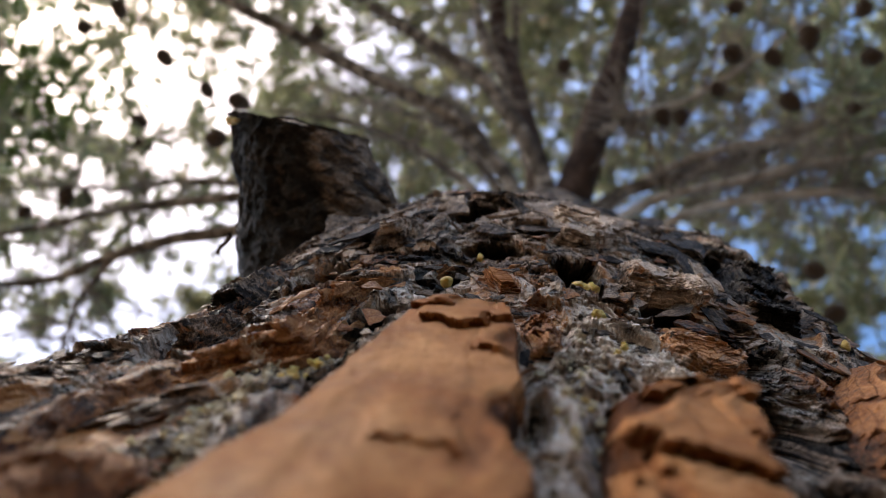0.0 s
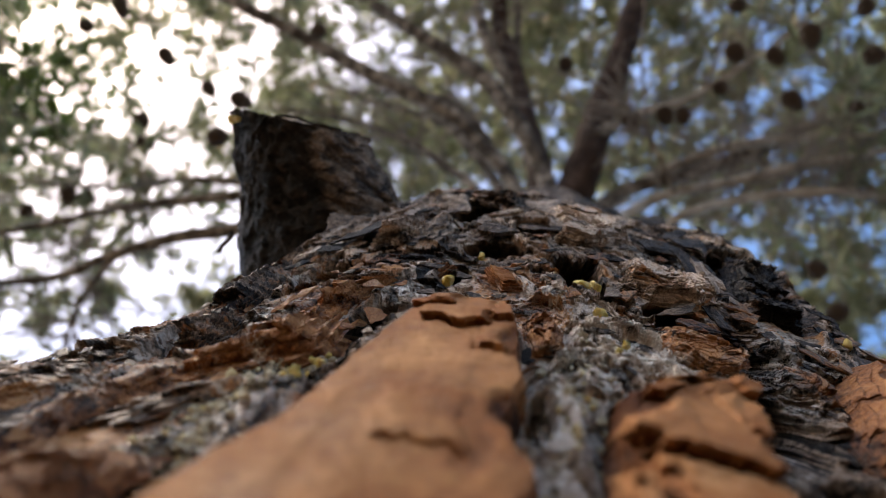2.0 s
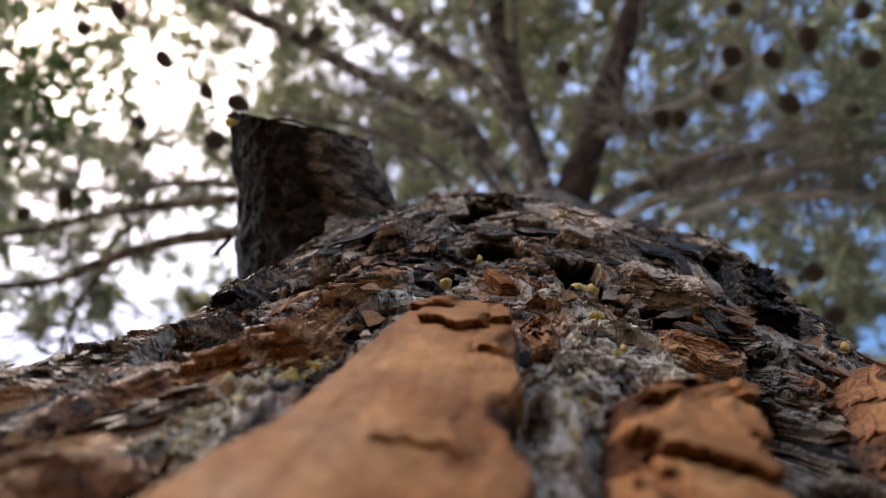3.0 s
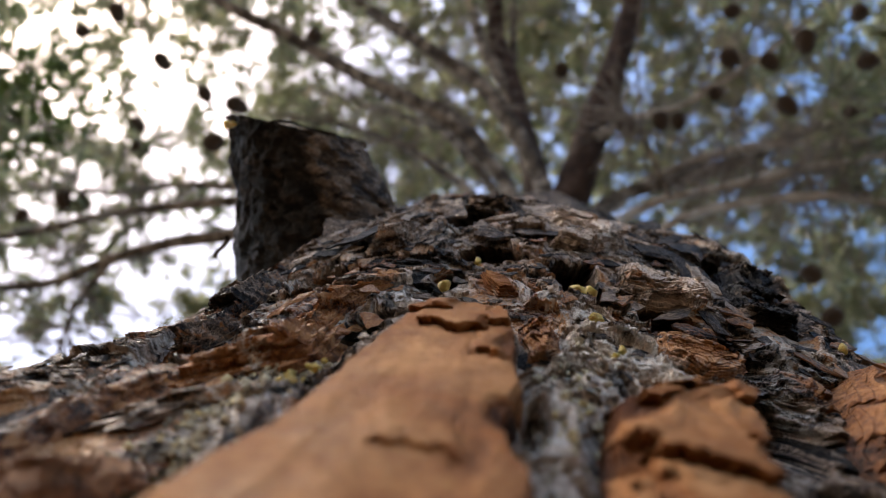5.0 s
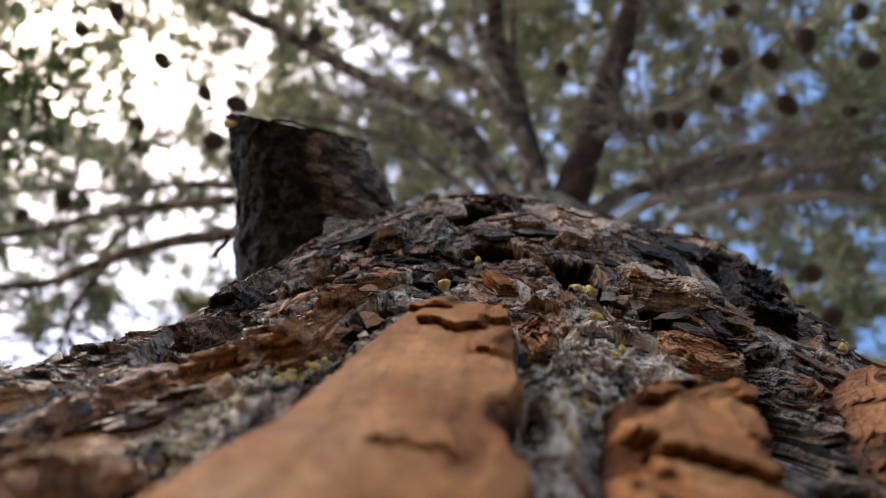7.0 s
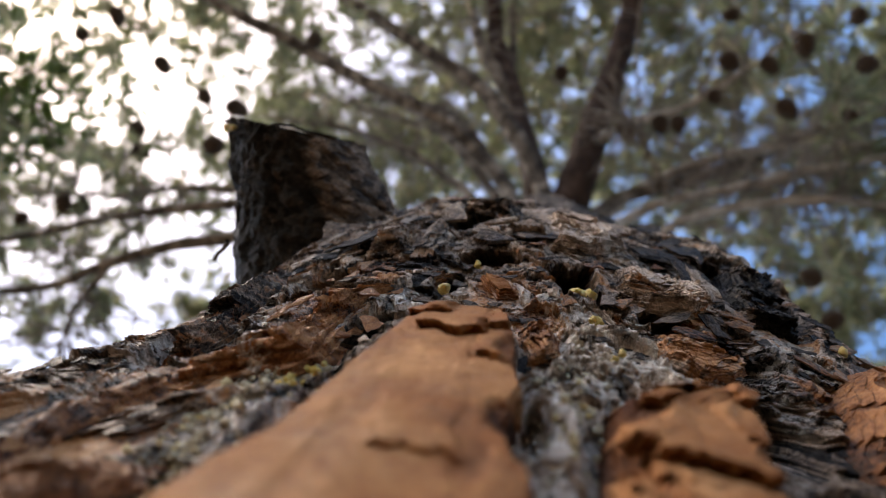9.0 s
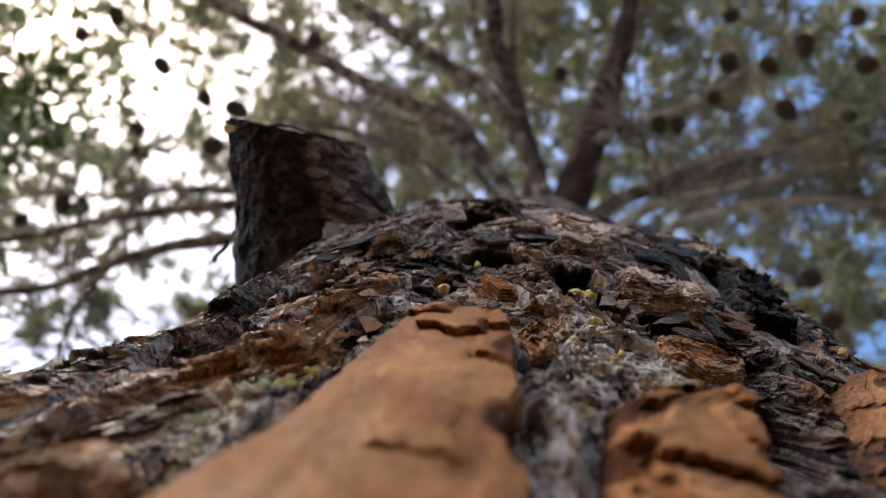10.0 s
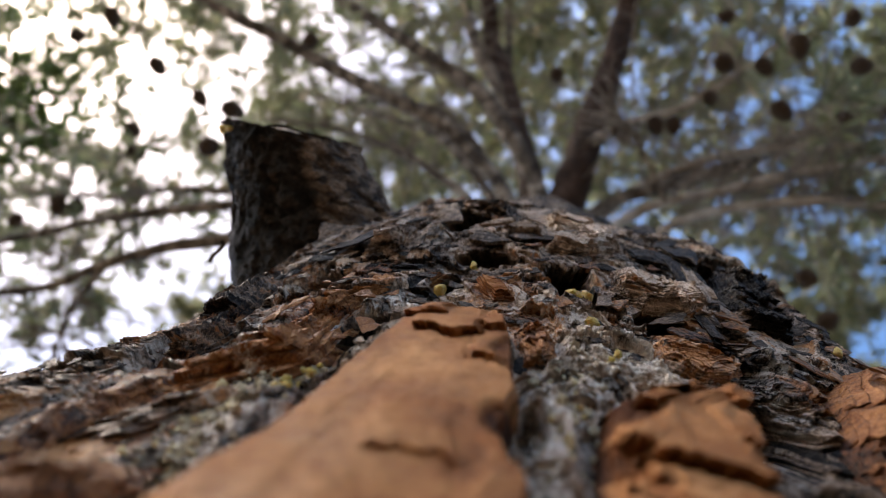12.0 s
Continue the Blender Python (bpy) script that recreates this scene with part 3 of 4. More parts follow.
def lifted_scales():
    """Larger scales that stand off along the crest and the shelf."""
    r = random.Random(402)
    spots = [(2.05, 0.207, 0.017, 0.5, 0.0), (1.6, 0.2, 0.012, 0.62, 0.0)]
    for i in range(26):
        spots.append((r.uniform(-3.5, 7.0), r.uniform(0.15, 0.225), r.uniform(0.008, 0.018), r.choice((0.25, 0.4, 0.6, 0.7)), 0.0))
    for i in range(22):
        spots.append((r.uniform(2.8, 7.5), r.uniform(0.12, 0.16), r.uniform(0.004, 0.010), r.choice((0.4, 0.55, 0.68)), r.choice((0.0, 0.1, 0.5))))
    for i in range(12):
        spots.append((r.uniform(-2.6, -0.6), r.uniform(0.095, 0.135), r.uniform(0.002, 0.005), r.choice((0.5, 0.6)), 0.8))
    kinds = {}
    for i, (s, up, size, tone, rust) in enumerate(spots):
        key = (i % 6, tone, rust)
        if key not in kinds:
            ob = scale_mesh("bark_scale", i % 6 + 3, M_FLAKE, trunk_ob, tone, rust)
            kinds[key] = ob.data
        else:
            ob = new("bark_scale", kinds[key])
            ob.parent = trunk_ob
        high = max(float(bark_field(np.array([s]), np.array([up]))[0][0]), BED) + 0.0008
        ob.matrix_basis = scale_pose(s, up, high, size, r, 5)


def bark_scales():
    r = random.Random(77)
    meshes = []
    for i, m in enumerate(scale_poses(r, 200, 0.085, 0.215)):
        if i < len(SCALES):
            ob = scale_mesh("bark_scale", i, M_FLAKE, trunk_ob, *SCALES[i][2])
            meshes.append(ob.data)
        else:
            ob = new("bark_scale", meshes[i % len(meshes)])
            ob.parent = trunk_ob
        ob.matrix_basis = m
    vs, fs, ts, count = [], [], [], 0
    upper = [(r.uniform(-5, 9), r.uniform(0.26, 1.1)) for i in range(420)]
    upper = [scale_pose(q, up, BED + 0.001, r.uniform(0.012, 0.034), r) for q, up in upper]
    for i, m in enumerate(scale_poses(r, 320, 0.13, 0.5) + upper):
        v, f, (tone, _) = SCALES[i % len(SCALES)]
        m = np.array(m)
        vs.append(v @ m[:3, :3].T + m[:3, 3])
        fs.append(f + count)
        ts.append(np.full(len(v), tone + r.uniform(-0.2, 0.08)))
        count += len(v)
    ob = mesh_object("bark_litter", np.concatenate(vs), np.concatenate(fs), M_BARK, trunk_ob,
                     {"tone": np.concatenate(ts), "rust": np.zeros(count), "lichen": np.zeros(count)}, smooth=False)
    tagged(ob, "small dark scales of flaking bark", kind="stuff")


bark_scales()
lifted_scales()


# ---- resin and lichen crumbs ----
def lump(seed, n=2):
    bm = bmesh.new()
    bmesh.ops.create_icosphere(bm, subdivisions=n, radius=1.0)
    for v in bm.verts:
        v.co *= 0.85 + 0.75 * noise.noise(v.co * 1.4 + Vector((seed * 3.1, 0.4, 0)))
    return bm


def resin():
    r = random.Random(5)
    spots = [(-1.34, 0.083), (-1.11, 0.079), (-1.09, 0.082), (-1.09, 0.086), (-0.97, 0.084), (-1.34, 0.084), (2.91, 0.097),
             (2.83, 0.095), (2.58, 0.1335), (2.67, 0.132), (2.41, 0.1335), (2.75, 0.117), (0.43, 0.143), (-0.01, 0.127), (7.27, 0.136),
             (-1.22, 0.077), (-1.05, 0.089), (-1.20, 0.087)]
    first = None
    for i, (s, up) in enumerate(spots):
        if i < 3:
            ob = part("resin_drop", lump(i), M_RESIN, trunk_ob, "dry yellow resin bead")
            first = (first or []) + [ob.data]
        else:
            ob = new("resin_drop", first[i % 3])
            ob.parent = trunk_ob
            tagged(ob, "dry yellow resin bead")
        h = float(bark_field(np.array([s]), np.array([up]))[0][0])
        p = on_trunk(np.array([s]), np.array([up]), np.array([max(h, BED) + 0.0006]))[0]
        k = up * 0.0090 * r.uniform(0.6, 1.25)
        ob.matrix_basis = Matrix.LocRotScale(Vector(p), Euler((r.random() * 6, r.random() * 6, 0)), (k, k * 0.9, k))


resin()


def crumbs():
    r = random.Random(9)
    bm = lump(2, 1)
    v0 = np.array([v.co[:] for v in bm.verts])
    f0 = np.array([[v.index for v in f.verts] for f in bm.faces])
    bm.free()
    spots = []
    for i in range(760):
        up = r.uniform(0.045, 0.092) if i < 620 else r.uniform(0.045, 0.10)
        s = -1.45 + r.gauss(0, 0.25) - (0.09 - up) * 10 if i < 620 else 2.25 + r.gauss(0, 0.22)
        spots.append((s, up))
    s, up = np.array(spots).T
    places = on_trunk(s, up, bark_field(s, up)[0] + 0.0003)
    vs, fs, count = [], [], 0
    for p in places:
        k = 0.0002 + 0.0006 * r.random() ** 2
        turn = np.array(Euler((r.uniform(0, 6), r.uniform(0, 6), r.uniform(0, 6))).to_matrix())
        vs.append((v0 * k * np.array([r.uniform(0.5, 1.6), r.uniform(0.4, 1.2), r.uniform(0.5, 1.6)])) @ turn.T + p)
        fs.append(f0 + count)
        count += len(v0)
    ob = mesh_object("lichen_crust", np.concatenate(vs), np.concatenate(fs), M_CRUMB, trunk_ob, smooth=False)
    tagged(ob, "grey-yellow lichen crumbs lying in the furrow", kind="stuff")


crumbs()


# ---- sawn branch ----
def tube(points, radii, sides, seed, rough=0.10):
    """A bent tapering tube through the points."""
    pts = [Vector(p) for p in points]
    fine, rads = [], []
    for i in range(len(pts) - 1):
        p0, p1, p2, p3 = pts[max(i - 1, 0)], pts[i], pts[i + 1], pts[min(i + 2, len(pts) - 1)]
        for k in range(6):
            t = k / 6
            fine.append(0.5 * ((2 * p1) + (p2 - p0) * t + (2 * p0 - 5 * p1 + 4 * p2 - p3) * t * t + (3 * p1 - p0 - 3 * p2 + p3) * t ** 3))
            rads.append(radii[i] + (radii[i + 1] - radii[i]) * t)
    fine.append(pts[-1])
    rads.append(radii[-1])
    v = []
    for i, p in enumerate(fine):
        way = (fine[min(i + 1, len(fine) - 1)] - fine[max(i - 1, 0)]).normalized()
        side = way.cross(Vector((0.31, 0.22, 0.92))).normalized()
        other = way.cross(side)
        for j in range(sides):
            a = 2 * math.pi * j / sides
            d = side * math.cos(a) + other * math.sin(a)
            k = 1 + rough * 2 * noise.noise(p * 14 + d * 1.5 + Vector((seed, 0, 0)))
            v.append(p + d * rads[i] * k)
    f = []
    for i in range(len(fine) - 1):
        for j in range(sides):
            a, b = i * sides + j, i * sides + (j + 1) % sides
            f.append((a, b, b + sides, a + sides))
    return np.array([q[:] for q in v]), np.array(f), fine


def branch_stub():
    base, tip = Vector((-0.066, 0.060, EYE[2] + 0.208)), Vector((-0.0855, -0.0132, EYE[2] + 0.220))
    way = (tip - base)
    length = way.length
    way.normalize()
    side, upv = Vector((1, 0, 0)), Vector((0, 0, 1))     # the saw cut stands upright, across the y axis
    na, nl = 180, 130
    a = np.linspace(0, 2 * np.pi, na + 1)[:-1]
    t = np.linspace(0, 1, nl)
    aa, tt = np.meshgrid(a, t)
    r = 0.0172 + 0.014 * (1 - tt) ** 1.5 + 0.0065 * np.clip(np.cos(aa), 0, 1) * (1 - 0.35 * tt)
    x, y = np.cos(aa) * 2.4, np.sin(aa) * 2.4
    f1, f2, who, _ = cells(aa / (2 * np.pi) * 14, tt * 9 + (fbm(aa * 2, tt * 6, 3, 3) - 0.5), 611)
    r = r + (who - 0.5) * 0.0016 * smooth(0.02, 0.15, f2 - f1) + (fbm(x * 3 + 9, tt * 18 + y * 3, 4, 621) - 0.5) * 0.0024
    g1, g2, gw, _ = cells(aa / (2 * np.pi) * 46, tt * 34, 631)
    r = r + (gw - 0.5) * 0.0007
    r = r * (1 + 0.07 * np.cos(2 * aa + 0.6))
    # raised bark flake on the +x flank, its caught light painted in as paler tone
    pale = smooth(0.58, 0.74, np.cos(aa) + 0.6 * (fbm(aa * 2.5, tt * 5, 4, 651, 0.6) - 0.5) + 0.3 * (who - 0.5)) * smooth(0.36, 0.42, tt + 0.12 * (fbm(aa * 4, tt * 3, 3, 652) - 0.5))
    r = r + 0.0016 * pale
    P = np.array(base)[None, None] + tt[..., None] * length * np.array(way) \
        + (r * np.cos(aa))[..., None] * np.array(side) + (r * np.sin(aa))[..., None] * np.array(upv)
    # the saw went through askew, and one corner has weathered round
    lop = 0.0085 * np.clip((np.cos(aa) + 0.75) / 1.75, 0, 1) ** 2.0
    P = P - (lop * tt ** 3)[..., None] * np.array(way)
    P = P + ((tt > 0.985) * (fbm(aa * 3 + 5, tt * 3, 3, 641) - 0.5) * 0.002)[..., None] * np.array(way)
    idx = np.arange(aa.size).reshape(aa.shape)
    nx = np.roll(idx, -1, axis=1)
    f = np.stack([idx[:-1], idx[1:], nx[1:], nx[:-1]], -1).reshape(-1, 4)
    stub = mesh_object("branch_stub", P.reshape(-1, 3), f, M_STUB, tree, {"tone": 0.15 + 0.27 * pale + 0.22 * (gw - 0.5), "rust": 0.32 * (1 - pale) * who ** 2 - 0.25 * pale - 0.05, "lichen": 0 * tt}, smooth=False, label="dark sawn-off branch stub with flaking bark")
    ring = P[-1]
    mid = ring.mean(axis=0)
    vs, n = [mid], na
    for q in (0.5, 0.97):
        vs += list(mid + (ring - mid) * q - np.array(way) * 0.001)
    fs = []
    for i in range(n):
        j = (i + 1) % n
        fs += [(0, 1 + i, 1 + j), (1 + i, 1 + n + i, 1 + n + j), (1 + i, 1 + n + j, 1 + j)]
    mesh_object("cut_face", np.array(vs), np.array(fs), M_END, stub, label="weathered sawn wood")
    # resin at the rim of the cut and a curled strip of bark
    for x, z, k in ((-0.0997, -0.0102, 0.0015), (-0.0972, -0.0122, 0.0011), (-0.1008, -0.0080, 0.0010)):
        ob = part("resin_drop", lump(7), M_RESIN, stub, "dry yellow resin bead")
        ob.matrix_basis = Matrix.LocRotScale(Vector((x, -0.0105, tip.z + z)), Euler((0.4, 1.1, 0.2)), (k, k, k))
    curl = [(math.cos(q * 0.5) * 0.002 - 0.1015, 0.024 + q * 0.0009, EYE[2] + 0.205 + math.sin(q * 0.5) * 0.002) for q in range(8)]
    v, f, _ = tube(curl, [0.0007] * 8, 6, 5)
    mesh_object("bark_strip", v, f, M_LIMB, stub, label="curled strip of bark")
    # scales that still cling to it, paler on the lit flank
    r2 = random.Random(31)
    v0, f0, tone = SCALES[3]
    cling = mesh_object("bark_scale", v0, f0, M_SKIN, stub, smooth=True)
    for i in range(16):
        ob = cling if i == 0 else new("bark_scale", cling.data)
        ob.parent = stub
        ang = radians(r2.uniform(-70, 10))
        q = r2.uniform(0.25, 0.75)
        out = side * math.cos(ang) + upv * math.sin(ang)
        m = Matrix((out.cross(way) * -1, way, out)).transposed()
        m = m @ Euler((radians(r2.uniform(-12, 12)), radians(r2.uniform(-8, 8)), radians(r2.uniform(-40, 40)))).to_matrix()
        k = r2.uniform(0.005, 0.011)
        ob.matrix_basis = Matrix.LocRotScale(base + way * length * q + out * (0.0188 + 0.014 * (1 - q) ** 1.5), m.to_quaternion(), (k, k * 1.3, k * 0.6))


branch_stub()


# ---- limbs ----
BOUGHS = []


def limb(rows, from_trunk, bark=None):
    pts = [r[:3] for r in rows]
    rad = [r[3] for r in rows]
    if from_trunk:
        x, y, z = pts[0]
        pts.insert(0, (x * 0.4 - 0.02, 0.20, z - 0.22))
        rad.insert(0, rad[0] * 1.15)
    v, f, fine = tube(pts, rad, 14, len(BOUGHS) * 3.7)
    thick = bark is M_STEM
    mesh_object("limb", v, f, bark or (M_STEM if thick else M_LIMB), tree,
                label="reddish-brown upright pine stem" if thick else "grey weathered pine limb")
    BOUGHS.append((fine, rad))


limb([(-0.04, 0.06, 3.25, 0.028), (-0.14, -0.11, 3.50, 0.029), (-0.24, -0.24, 3.65, 0.028), (-0.40, -0.36, 3.80, 0.026), (-0.58, -0.48, 3.95, 0.024), (-0.80, -0.63, 4.10, 0.022), (-1.24, -0.92, 4.40, 0.017)], True)
limb([(-0.12, 0.08, 3.15, 0.021), (-0.22, -0.02, 3.30, 0.022), (-0.32, -0.11, 3.40, 0.024), (-0.47, -0.19, 3.50, 0.028), (-0.68, -0.29, 3.65, 0.025), (-0.89, -0.40, 3.80, 0.024), (-1.10, -0.51, 3.90, 0.023), (-1.33, -0.62, 4.00, 0.022), (-1.81, -0.89, 4.20, 0.017)], True)
limb([(-0.05, 0.06, 3.30, 0.040), (-0.10, -0.07, 3.70, 0.041), (-0.18, -0.32, 4.10, 0.040), (-0.26, -0.53, 4.40, 0.038), (-0.29, -0.74, 4.60, 0.036), (-0.37, -1.13, 5.00, 0.027), (-0.50, -1.75, 6.40, 0.020), (-0.60, -2.30, 8.40, 0.010)], True, M_STEM)
limb([(-0.13, -0.18, 3.90, 0.030), (-0.23, -0.34, 4.10, 0.028), (-0.30, -0.46, 4.25, 0.026), (-0.35, -0.58, 4.40, 0.025), (-0.40, -0.74, 4.60, 0.022), (-0.48, -1.05, 4.90, 0.020)], False)
limb([(-0.18, -0.30, 4.10, 0.020), (-0.18, -0.46, 4.30, 0.017), (-0.20, -0.71, 4.60, 0.015), (-0.24, -0.99, 4.80, 0.012)], False)
limb([(0.07, 0.05, 3.30, 0.053), (0.13, -0.12, 3.60, 0.052), (0.21, -0.33, 3.90, 0.048), (0.29, -0.59, 4.20, 0.046), (0.35, -0.91, 4.50, 0.039), (0.55, -1.75, 6.30, 0.028), (0.70, -2.40, 8.60, 0.012)], True, M_STEM)
limb([(0.24, 0.21, 3.10, 0.013), (0.33, 0.16, 3.15, 0.012), (0.47, 0.13, 3.25, 0.013), (0.66, 0.11, 3.35, 0.013), (0.80, 0.11, 3.40, 0.012), (0.97, 0.13, 3.50, 0.011), (1.23, 0.15, 3.60, 0.009)], True, M_LIT_LIMB)
limb([(0.22, 0.14, 3.15, 0.014), (0.30, 0.11, 3.20, 0.013), (0.48, 0.08, 3.30, 0.014), (0.67, 0.04, 3.40, 0.014), (0.80, 0.02, 3.50, 0.012), (1.08, -0.02, 3.65, 0.009)], True, M_LIT_LIMB)
limb([(0.20, 0.11, 3.40, 0.021), (0.37, 0.07, 3.50, 0.022), (0.65, -0.01, 3.70, 0.023), (0.89, -0.10, 3.85, 0.023), (1.16, -0.17, 4.00, 0.020), (1.54, -0.26, 4.20, 0.015)], True)
limb([(-0.45, 0.09, 2.80, 0.012), (-0.81, 0.07, 2.90, 0.010), (-1.01, 0.07, 2.95, 0.008), (-1.24, 0.09, 3.00, 0.006), (-1.53, 0.08, 3.10, 0.004)], True)
limb([(-0.42, 0.07, 2.70, 0.017), (-0.76, 0.10, 2.80, 0.013), (-0.96, 0.12, 2.85, 0.012), (-1.18, 0.15, 2.90, 0.010), (-1.42, 0.20, 2.95, 0.009), (-1.76, 0.25, 3.00, 0.007)], True)
limb([(-0.37, 0.12, 2.60, 0.021), (-0.72, 0.17, 2.70, 0.016), (-0.90, 0.20, 2.75, 0.015), (-1.09, 0.25, 2.80, 0.013), (-1.29, 0.32, 2.85, 0.011), (-1.50, 0.35, 2.90, 0.010), (-1.76, 0.36, 2.95, 0.008)], True)
limb([(-1.08, 0.25, 2.80, 0.009), (-1.13, 0.30, 2.80, 0.007), (-1.21, 0.38, 2.82, 0.006), (-1.28, 0.48, 2.85, 0.004)], False)
limb([(-0.23, 0.08, 3.10, 0.014), (-0.31, 0.04, 3.20, 0.012), (-0.41, -0.02, 3.30, 0.011), (-0.52, -0.06, 3.40, 0.010), (-0.74, -0.12, 3.60, 0.009), (-1.07, -0.17, 3.80, 0.006)], True)
limb([(-0.13, 0.06, 3.20, 0.014), (-0.19, -0.01, 3.30, 0.012), (-0.25, -0.09, 3.40, 0.011), (-0.34, -0.16, 3.50, 0.010), (-0.47, -0.20, 3.60, 0.008), (-0.76, -0.23, 3.80, 0.005)], True)
limb([(0.12, -0.06, 3.40, 0.014), (0.23, -0.12, 3.50, 0.013), (0.40, -0.17, 3.60, 0.012), (0.57, -0.27, 3.70, 0.010), (0.75, -0.39, 3.80, 0.008), (0.93, -0.55, 3.90, 0.005)], False, M_LIT_LIMB)
limb([(0.30, 0.10, 3.10, 0.006), (0.26, 0.01, 3.15, 0.006), (0.22, -0.09, 3.20, 0.005), (0.17, -0.14, 3.30, 0.004)], False)
limb([(0.29, 0.07, 3.50, 0.016), (0.54, -0.02, 3.60, 0.015), (0.79, -0.05, 3.70, 0.014), (0.97, -0.06, 3.80, 0.013), (1.18, -0.08, 3.90, 0.010)], True, M_LIT_LIMB)
limb([(-0.21, 0.09, 3.60, 0.016), (-0.34, -0.04, 3.80, 0.015), (-0.48, -0.13, 4.00, 0.013), (-0.71, -0.20, 4.20, 0.010), (-1.10, -0.32, 4.40, 0.006)], True)


# ---- twigs, cones and needles ----
def twigs():
    r = random.Random(12)
    vs, fs, count, tips = [], [], 0, []
    bushy = [BOUGHS[q] for q in (6, 7, 8, 15, 17)]
    for i in range(1050):
        fine, rad = BOUGHS[i % len(BOUGHS)] if i < 800 else bushy[i % 5]
        k = r.randrange(len(fine) // (2 if i < 800 else 4), len(fine))
        p = fine[k].copy()
        way = (fine[min(k + 1, len(fine) - 1)] - fine[max(k - 1, 0)]).normalized()
        d = (way * 0.6 + Vector((r.gauss(0, 1), r.gauss(0, 1), r.gauss(0.35, 0.6))).normalized()).normalized()
        length = r.uniform(0.15, 0.75)
        pts = [p]
        for q in range(4):
            d = (d + Vector((r.gauss(0, 0.25), r.gauss(0, 0.25), r.gauss(0.03, 0.2)))).normalized()
            pts.append(pts[-1] + d * length / 4)
        w = r.uniform(0.0018, 0.0045)
        sides = 4
        v, f = [], []
        for n, q in enumerate(pts):
            a = d.cross(Vector((0.3, 0.2, 0.9))).normalized()
            b = d.cross(a)
            ww = w * (1 - 0.17 * n)
            for j in range(sides):
                t = math.pi / 2 * j
                v.append((q + a * math.cos(t) * ww + b * math.sin(t) * ww)[:])
        for n in range(4):
            for j in range(sides):
                e, g = n * sides + j, n * sides + (j + 1) % sides
                f.append((e, g, g + sides, e + sides))
        if i < 300:
            mesh_object("twig", v, f, M_TWIG, tree)
        else:
            vs.append(np.array(v))
            fs.append(np.array(f) + count)
            count += len(v)
        tips += [(pts[2], d.copy()), (pts[3], d.copy()), (pts[4], d.copy())]
    ob = mesh_object("twig_tangle", np.concatenate(vs), np.concatenate(fs), M_TWIG, tree)
    tagged(ob, "tangle of thin grey dead twigs", kind="stuff")
    return tips


TIPS = twigs()


def needle_sprays(name, spots, per, length, width, material, label, parent, seed):
    """Tufts of narrow blades round each spot, as one mesh."""
    g = np.random.default_rng(seed)
    n = len(spots)
    c = np.repeat(np.array([s[0][:] for s in spots]), per, axis=0)
    ax = np.repeat(np.array([s[1][:] for s in spots]), per, axis=0)
    d = g.normal(size=(n * per, 3)) + ax * 1.0
    d /= np.linalg.norm(d, axis=1, keepdims=True)
    side = np.cross(d, g.normal(size=(n * per, 3)))
    side /= np.linalg.norm(side, axis=1, keepdims=True)
    ln = length * g.uniform(0.6, 1.2, (n * per, 1))
    w = width * g.uniform(0.7, 1.3, (n * per, 1))
    c = c - ax * g.uniform(0, 0.05, (n * per, 1))
    v = np.stack([c, c + d * ln * 0.5 + side * w * 0.5, c + d * ln, c + d * ln * 0.5 - side * w * 0.5], 1)
    f = np.arange(n * per)[:, None] * 4 + np.array([[0, 1, 2, 3]])
    ob = mesh_object(name, v.reshape(-1, 3), f, material, parent)
    return tagged(ob, label, kind="stuff")


def clumps(r, count, low, high, across, along, spread, per):
    """Sprays gathered in clumps on side branches, with clear sky between them; thinner towards the open side."""
    spots = []
    for i in range(count):
        h = r.uniform(low, high)
        x, y = r.uniform(-across, across) * h, r.uniform(-along, along) * h
        if x < (-0.28 - 0.20 * y / h) * h and r.random() < 0.38:
            continue
        if x < -0.60 * h and y > 0.20 * h and r.random() < 0.45:
            continue
        c = Vector((x, y, EYE[2] + h))
        d = Vector((r.gauss(0, 1), r.gauss(0, 1), 0.3)).normalized()
        w = r.uniform(0.5, 1.3) * spread
        for k in range(r.randint(per // 2, per * 3 // 2)):
            off = d * r.gauss(0, 1.3 * w) + Vector((r.gauss(0, 0.6 * w), r.gauss(0, 0.6 * w), r.gauss(0, 0.6 * w)))
            spots.append((c + off, (d + Vector((r.gauss(0, 0.5), r.gauss(0, 0.5), 0))).normalized()))
    return spots


def crown():
    r = random.Random(44)
    spots = [tip for tip in TIPS if r.random() < 0.08 and abs(tip[0].x) + abs(tip[0].y) > 0.9]
    spots += clumps(r, 700, 3.9, 7.0, 1.05, 0.75, 0.12, 16)
    needle_sprays("needles", spots, 17, 0.10, 0.0165, M_NEEDLE, "grey-green pine needles in loose tufts", tree, 8)


crown()


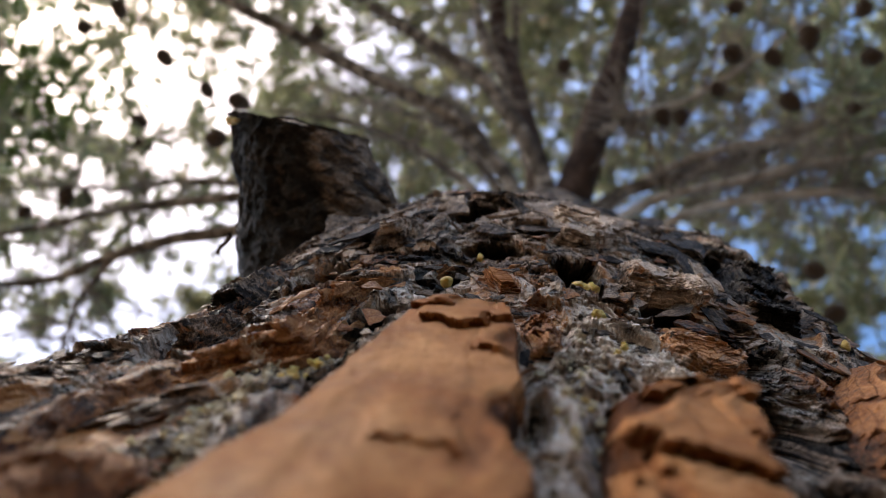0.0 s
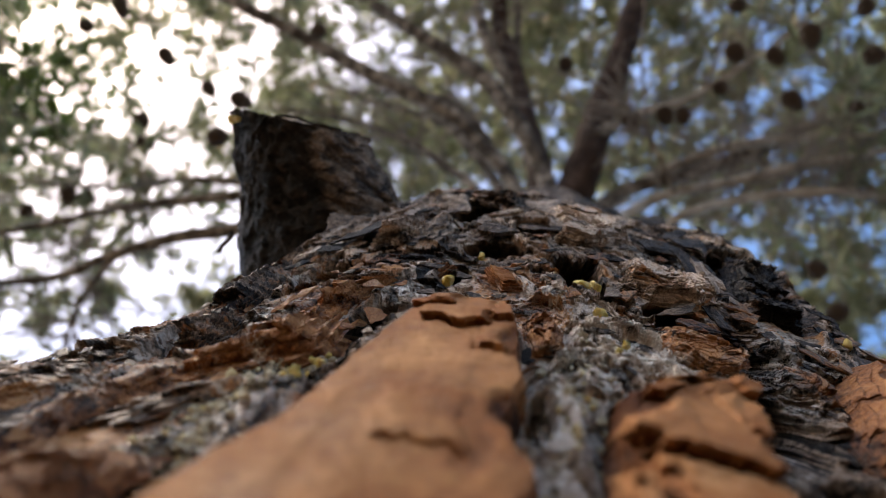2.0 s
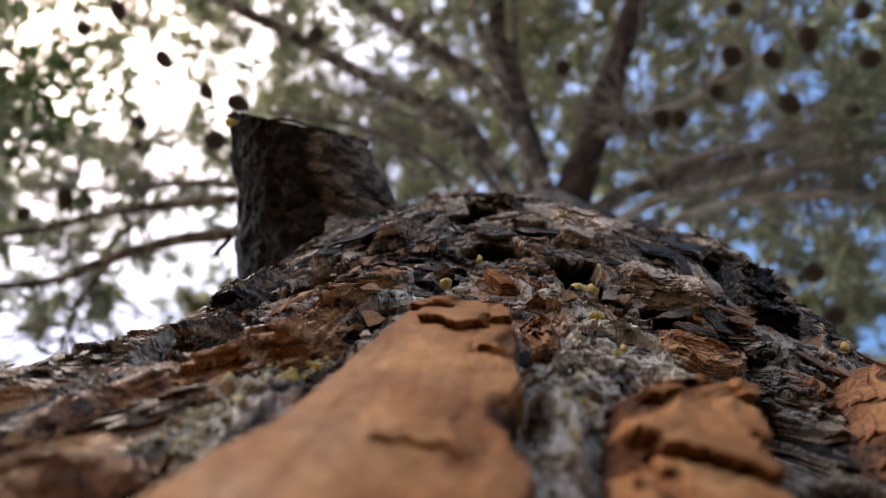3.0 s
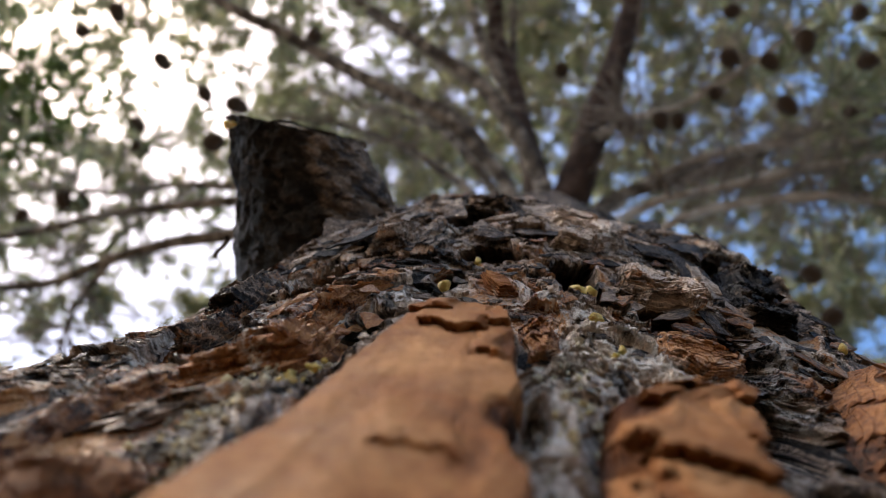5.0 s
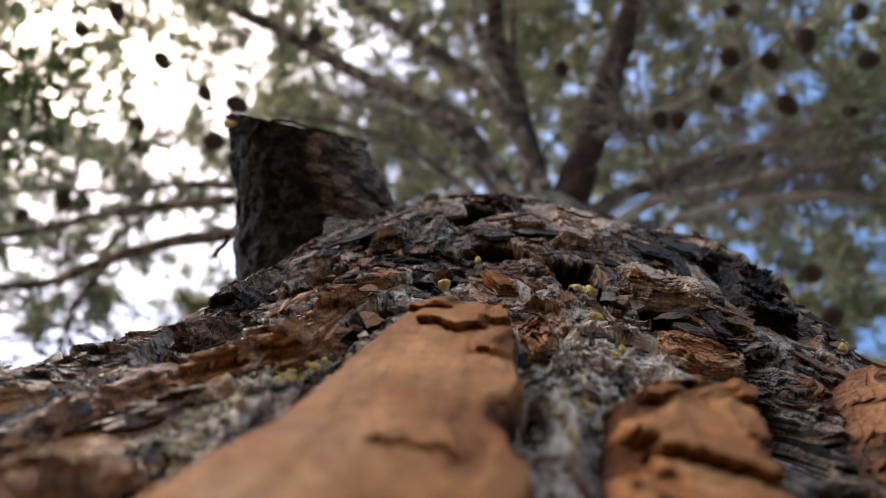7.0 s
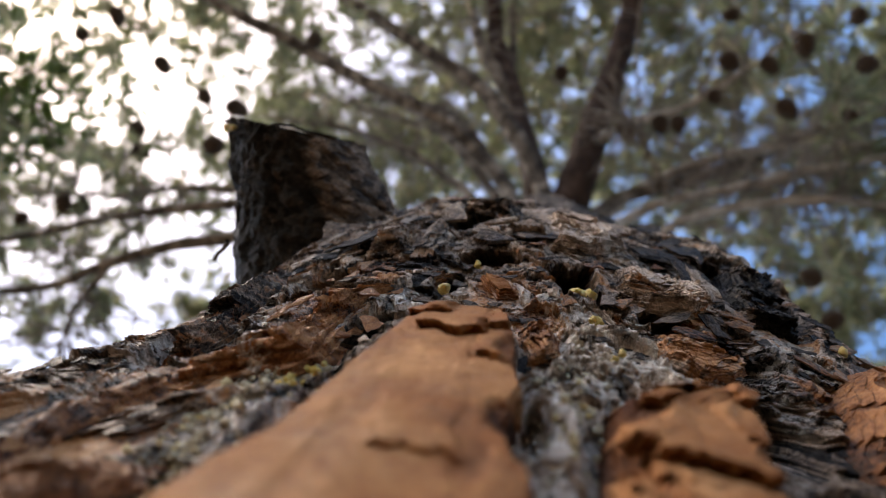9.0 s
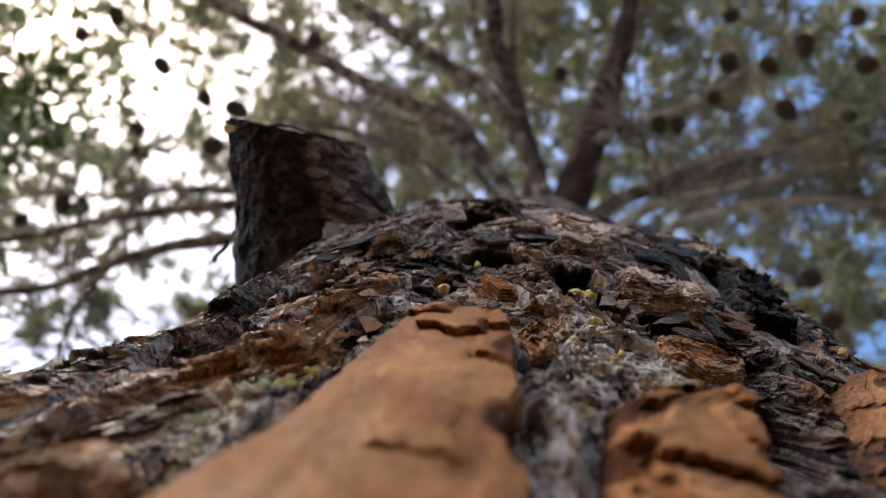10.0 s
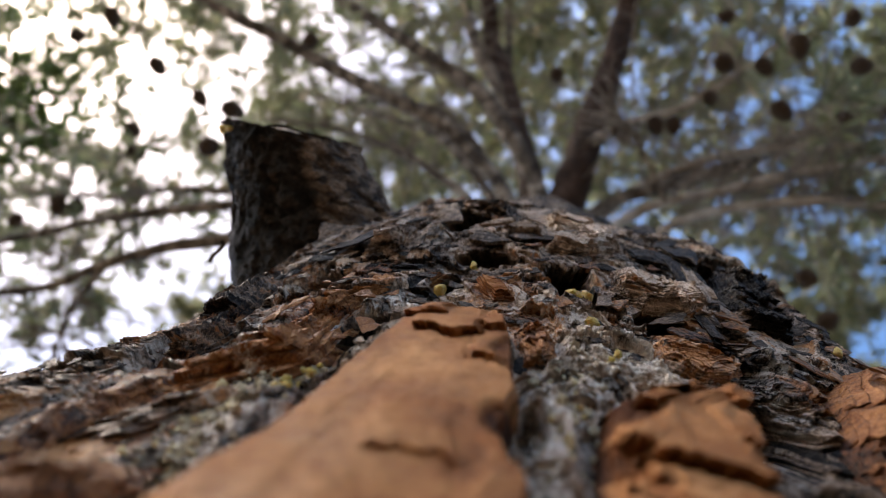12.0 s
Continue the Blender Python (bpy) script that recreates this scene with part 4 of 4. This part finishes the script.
def far_crown():
    """The upper crown: denser green sprays."""
    r = random.Random(45)
    spots = clumps(r, 800, 6.0, 9.0, 1.0, 0.55, 0.17, 10)
    for count, x0, x1, y0, y1 in ((170, -0.20, 0.22, -0.30, 0.02), (90, -0.42, -0.14, -0.10, 0.06), (60, 0.14, 0.50, 0.00, 0.24)):
        for i in range(count):
            h = r.uniform(6.0, 9.0)
            c = Vector((r.uniform(x0, x1) * h, r.uniform(y0, y1) * h, EYE[2] + h))
            d = Vector((r.gauss(0, 1), r.gauss(0, 1), 0.2)).normalized()
            spots += [(c + Vector((r.gauss(0, 0.14), r.gauss(0, 0.14), r.gauss(0, 0.14))), d) for k in range(4)]
    needle_sprays("upper_needles", spots, 17, 0.15, 0.030, M_NEEDLE, "dense green needles of the upper crown", tree, 9)


far_crown()


def pine_cones():
    bm = bmesh.new()
    gold = math.pi * (3 - math.sqrt(5))
    for i in range(70):
        t = (i + 0.5) / 70
        z = -1 + 2 * t
        rr = math.sqrt(max(0.0, 1 - z * z)) * (0.95 - 0.25 * t)
        a = i * gold
        out = Vector((math.cos(a) * max(rr, 0.15), math.sin(a) * max(rr, 0.15), z * 1.15))
        m = Matrix.Translation(out * 0.82) @ out.to_track_quat("Z", "Y").to_matrix().to_4x4() @ Matrix.Diagonal((0.22, 0.15, 0.17, 1))
        bmesh.ops.create_icosphere(bm, subdivisions=1, radius=1.0, matrix=m)
    bmesh.ops.create_icosphere(bm, subdivisions=2, radius=0.8, matrix=Matrix.Diagonal((0.95, 0.95, 1.15, 1)))
    first = part("pine_cone", bm, M_CONE, tree, "closed dark brown pine cone")
    r = random.Random(3)
    spots = [(-1.11, -0.03, 3.00), (-1.12, -0.09, 3.00), (-0.97, -0.18, 3.10), (-0.83, -0.14, 3.00), (-0.80, -0.04, 2.80), (0.57, -0.13, 3.10), (0.67, -0.21, 2.90), (0.57, -0.27, 3.00), (0.55, -0.25, 3.20), (0.45, -0.26, 3.20), (0.20, -0.09, 3.30), (0.28, -0.10, 3.20), (0.36, -0.11, 3.40), (0.65, 0.29, 3.10), (0.71, 0.40, 3.10), (-1.29, -0.43, 3.20), (-1.34, -0.36, 3.10), (-1.49, 0.16, 3.00), (-1.28, 0.11, 2.90), (-1.30, 0.12, 3.00), (-0.75, -0.38, 3.40), (0.72, -0.35, 3.10), (0.45, -0.38, 3.20), (0.83, -0.13, 3.40), (-1.21, -0.30, 3.30), (0.48, -0.20, 3.50), (0.02, -0.31, 3.80)]
    for i, p in enumerate(spots):
        ob = first if i == 0 else new("pine_cone", first.data)
        if i:
            ob.parent = tree
            tagged(ob, "closed dark brown pine cone")
        k = r.uniform(0.023, 0.033)
        ob.matrix_basis = Matrix.LocRotScale(Vector(p), Euler((r.uniform(0, 6), r.uniform(0, 6), r.uniform(0, 6))), (k, k, k))


pine_cones()


# ---- a broad-leaved tree beyond ----
def broadleaf_tree():
    other = new("broadleaf_tree")
    other.location = (-5.6, -0.4, 0)
    tagged(other, "green broad-leaved tree beside the pine", "tree")
    v, f, fine = tube([(0, 0, -0.1), (0.05, 0, 2.0), (0.15, 0.05, 4.2), (0.6, 0.1, 6.0)], [0.14, 0.11, 0.08, 0.03], 14, 91)
    mesh_object("trunk", v, f, M_LIMB, other)
    r = random.Random(21)
    for e in ((1.5, 0.1, 6.1), (1.9, -0.3, 6.3), (0.9, -0.8, 6.4), (0.4, 0.9, 5.9)):
        v, f, fine = tube([(0.15, 0.05, 4.2), (e[0] * 0.5, e[1] * 0.5, 5.2), e], [0.05, 0.03, 0.012], 8, e[0] * 9)
        mesh_object("limb", v, f, M_LIMB, other)
    spots = []
    for i in range(520):
        c = r.choice(((1.55, 0.2, 6.2), (1.75, -0.15, 6.1), (1.2, 0.1, 6.4), (0.5, 0.3, 6.5), (0.4, 0.9, 6.0), (0.9, -0.8, 6.5)))
        spots.append((Vector(c) + Vector((r.gauss(0, 0.22), r.gauss(0, 0.16), r.gauss(0, 0.2))), Vector((r.gauss(0, 1), r.gauss(0, 1), 0)).normalized()))
    needle_sprays("leaves", spots, 9, 0.085, 0.040, M_LEAF, "fresh green leaves", other, 18)


broadleaf_tree()


def motions():
    """Nothing in the place moves; the lens alone sways."""


motions()
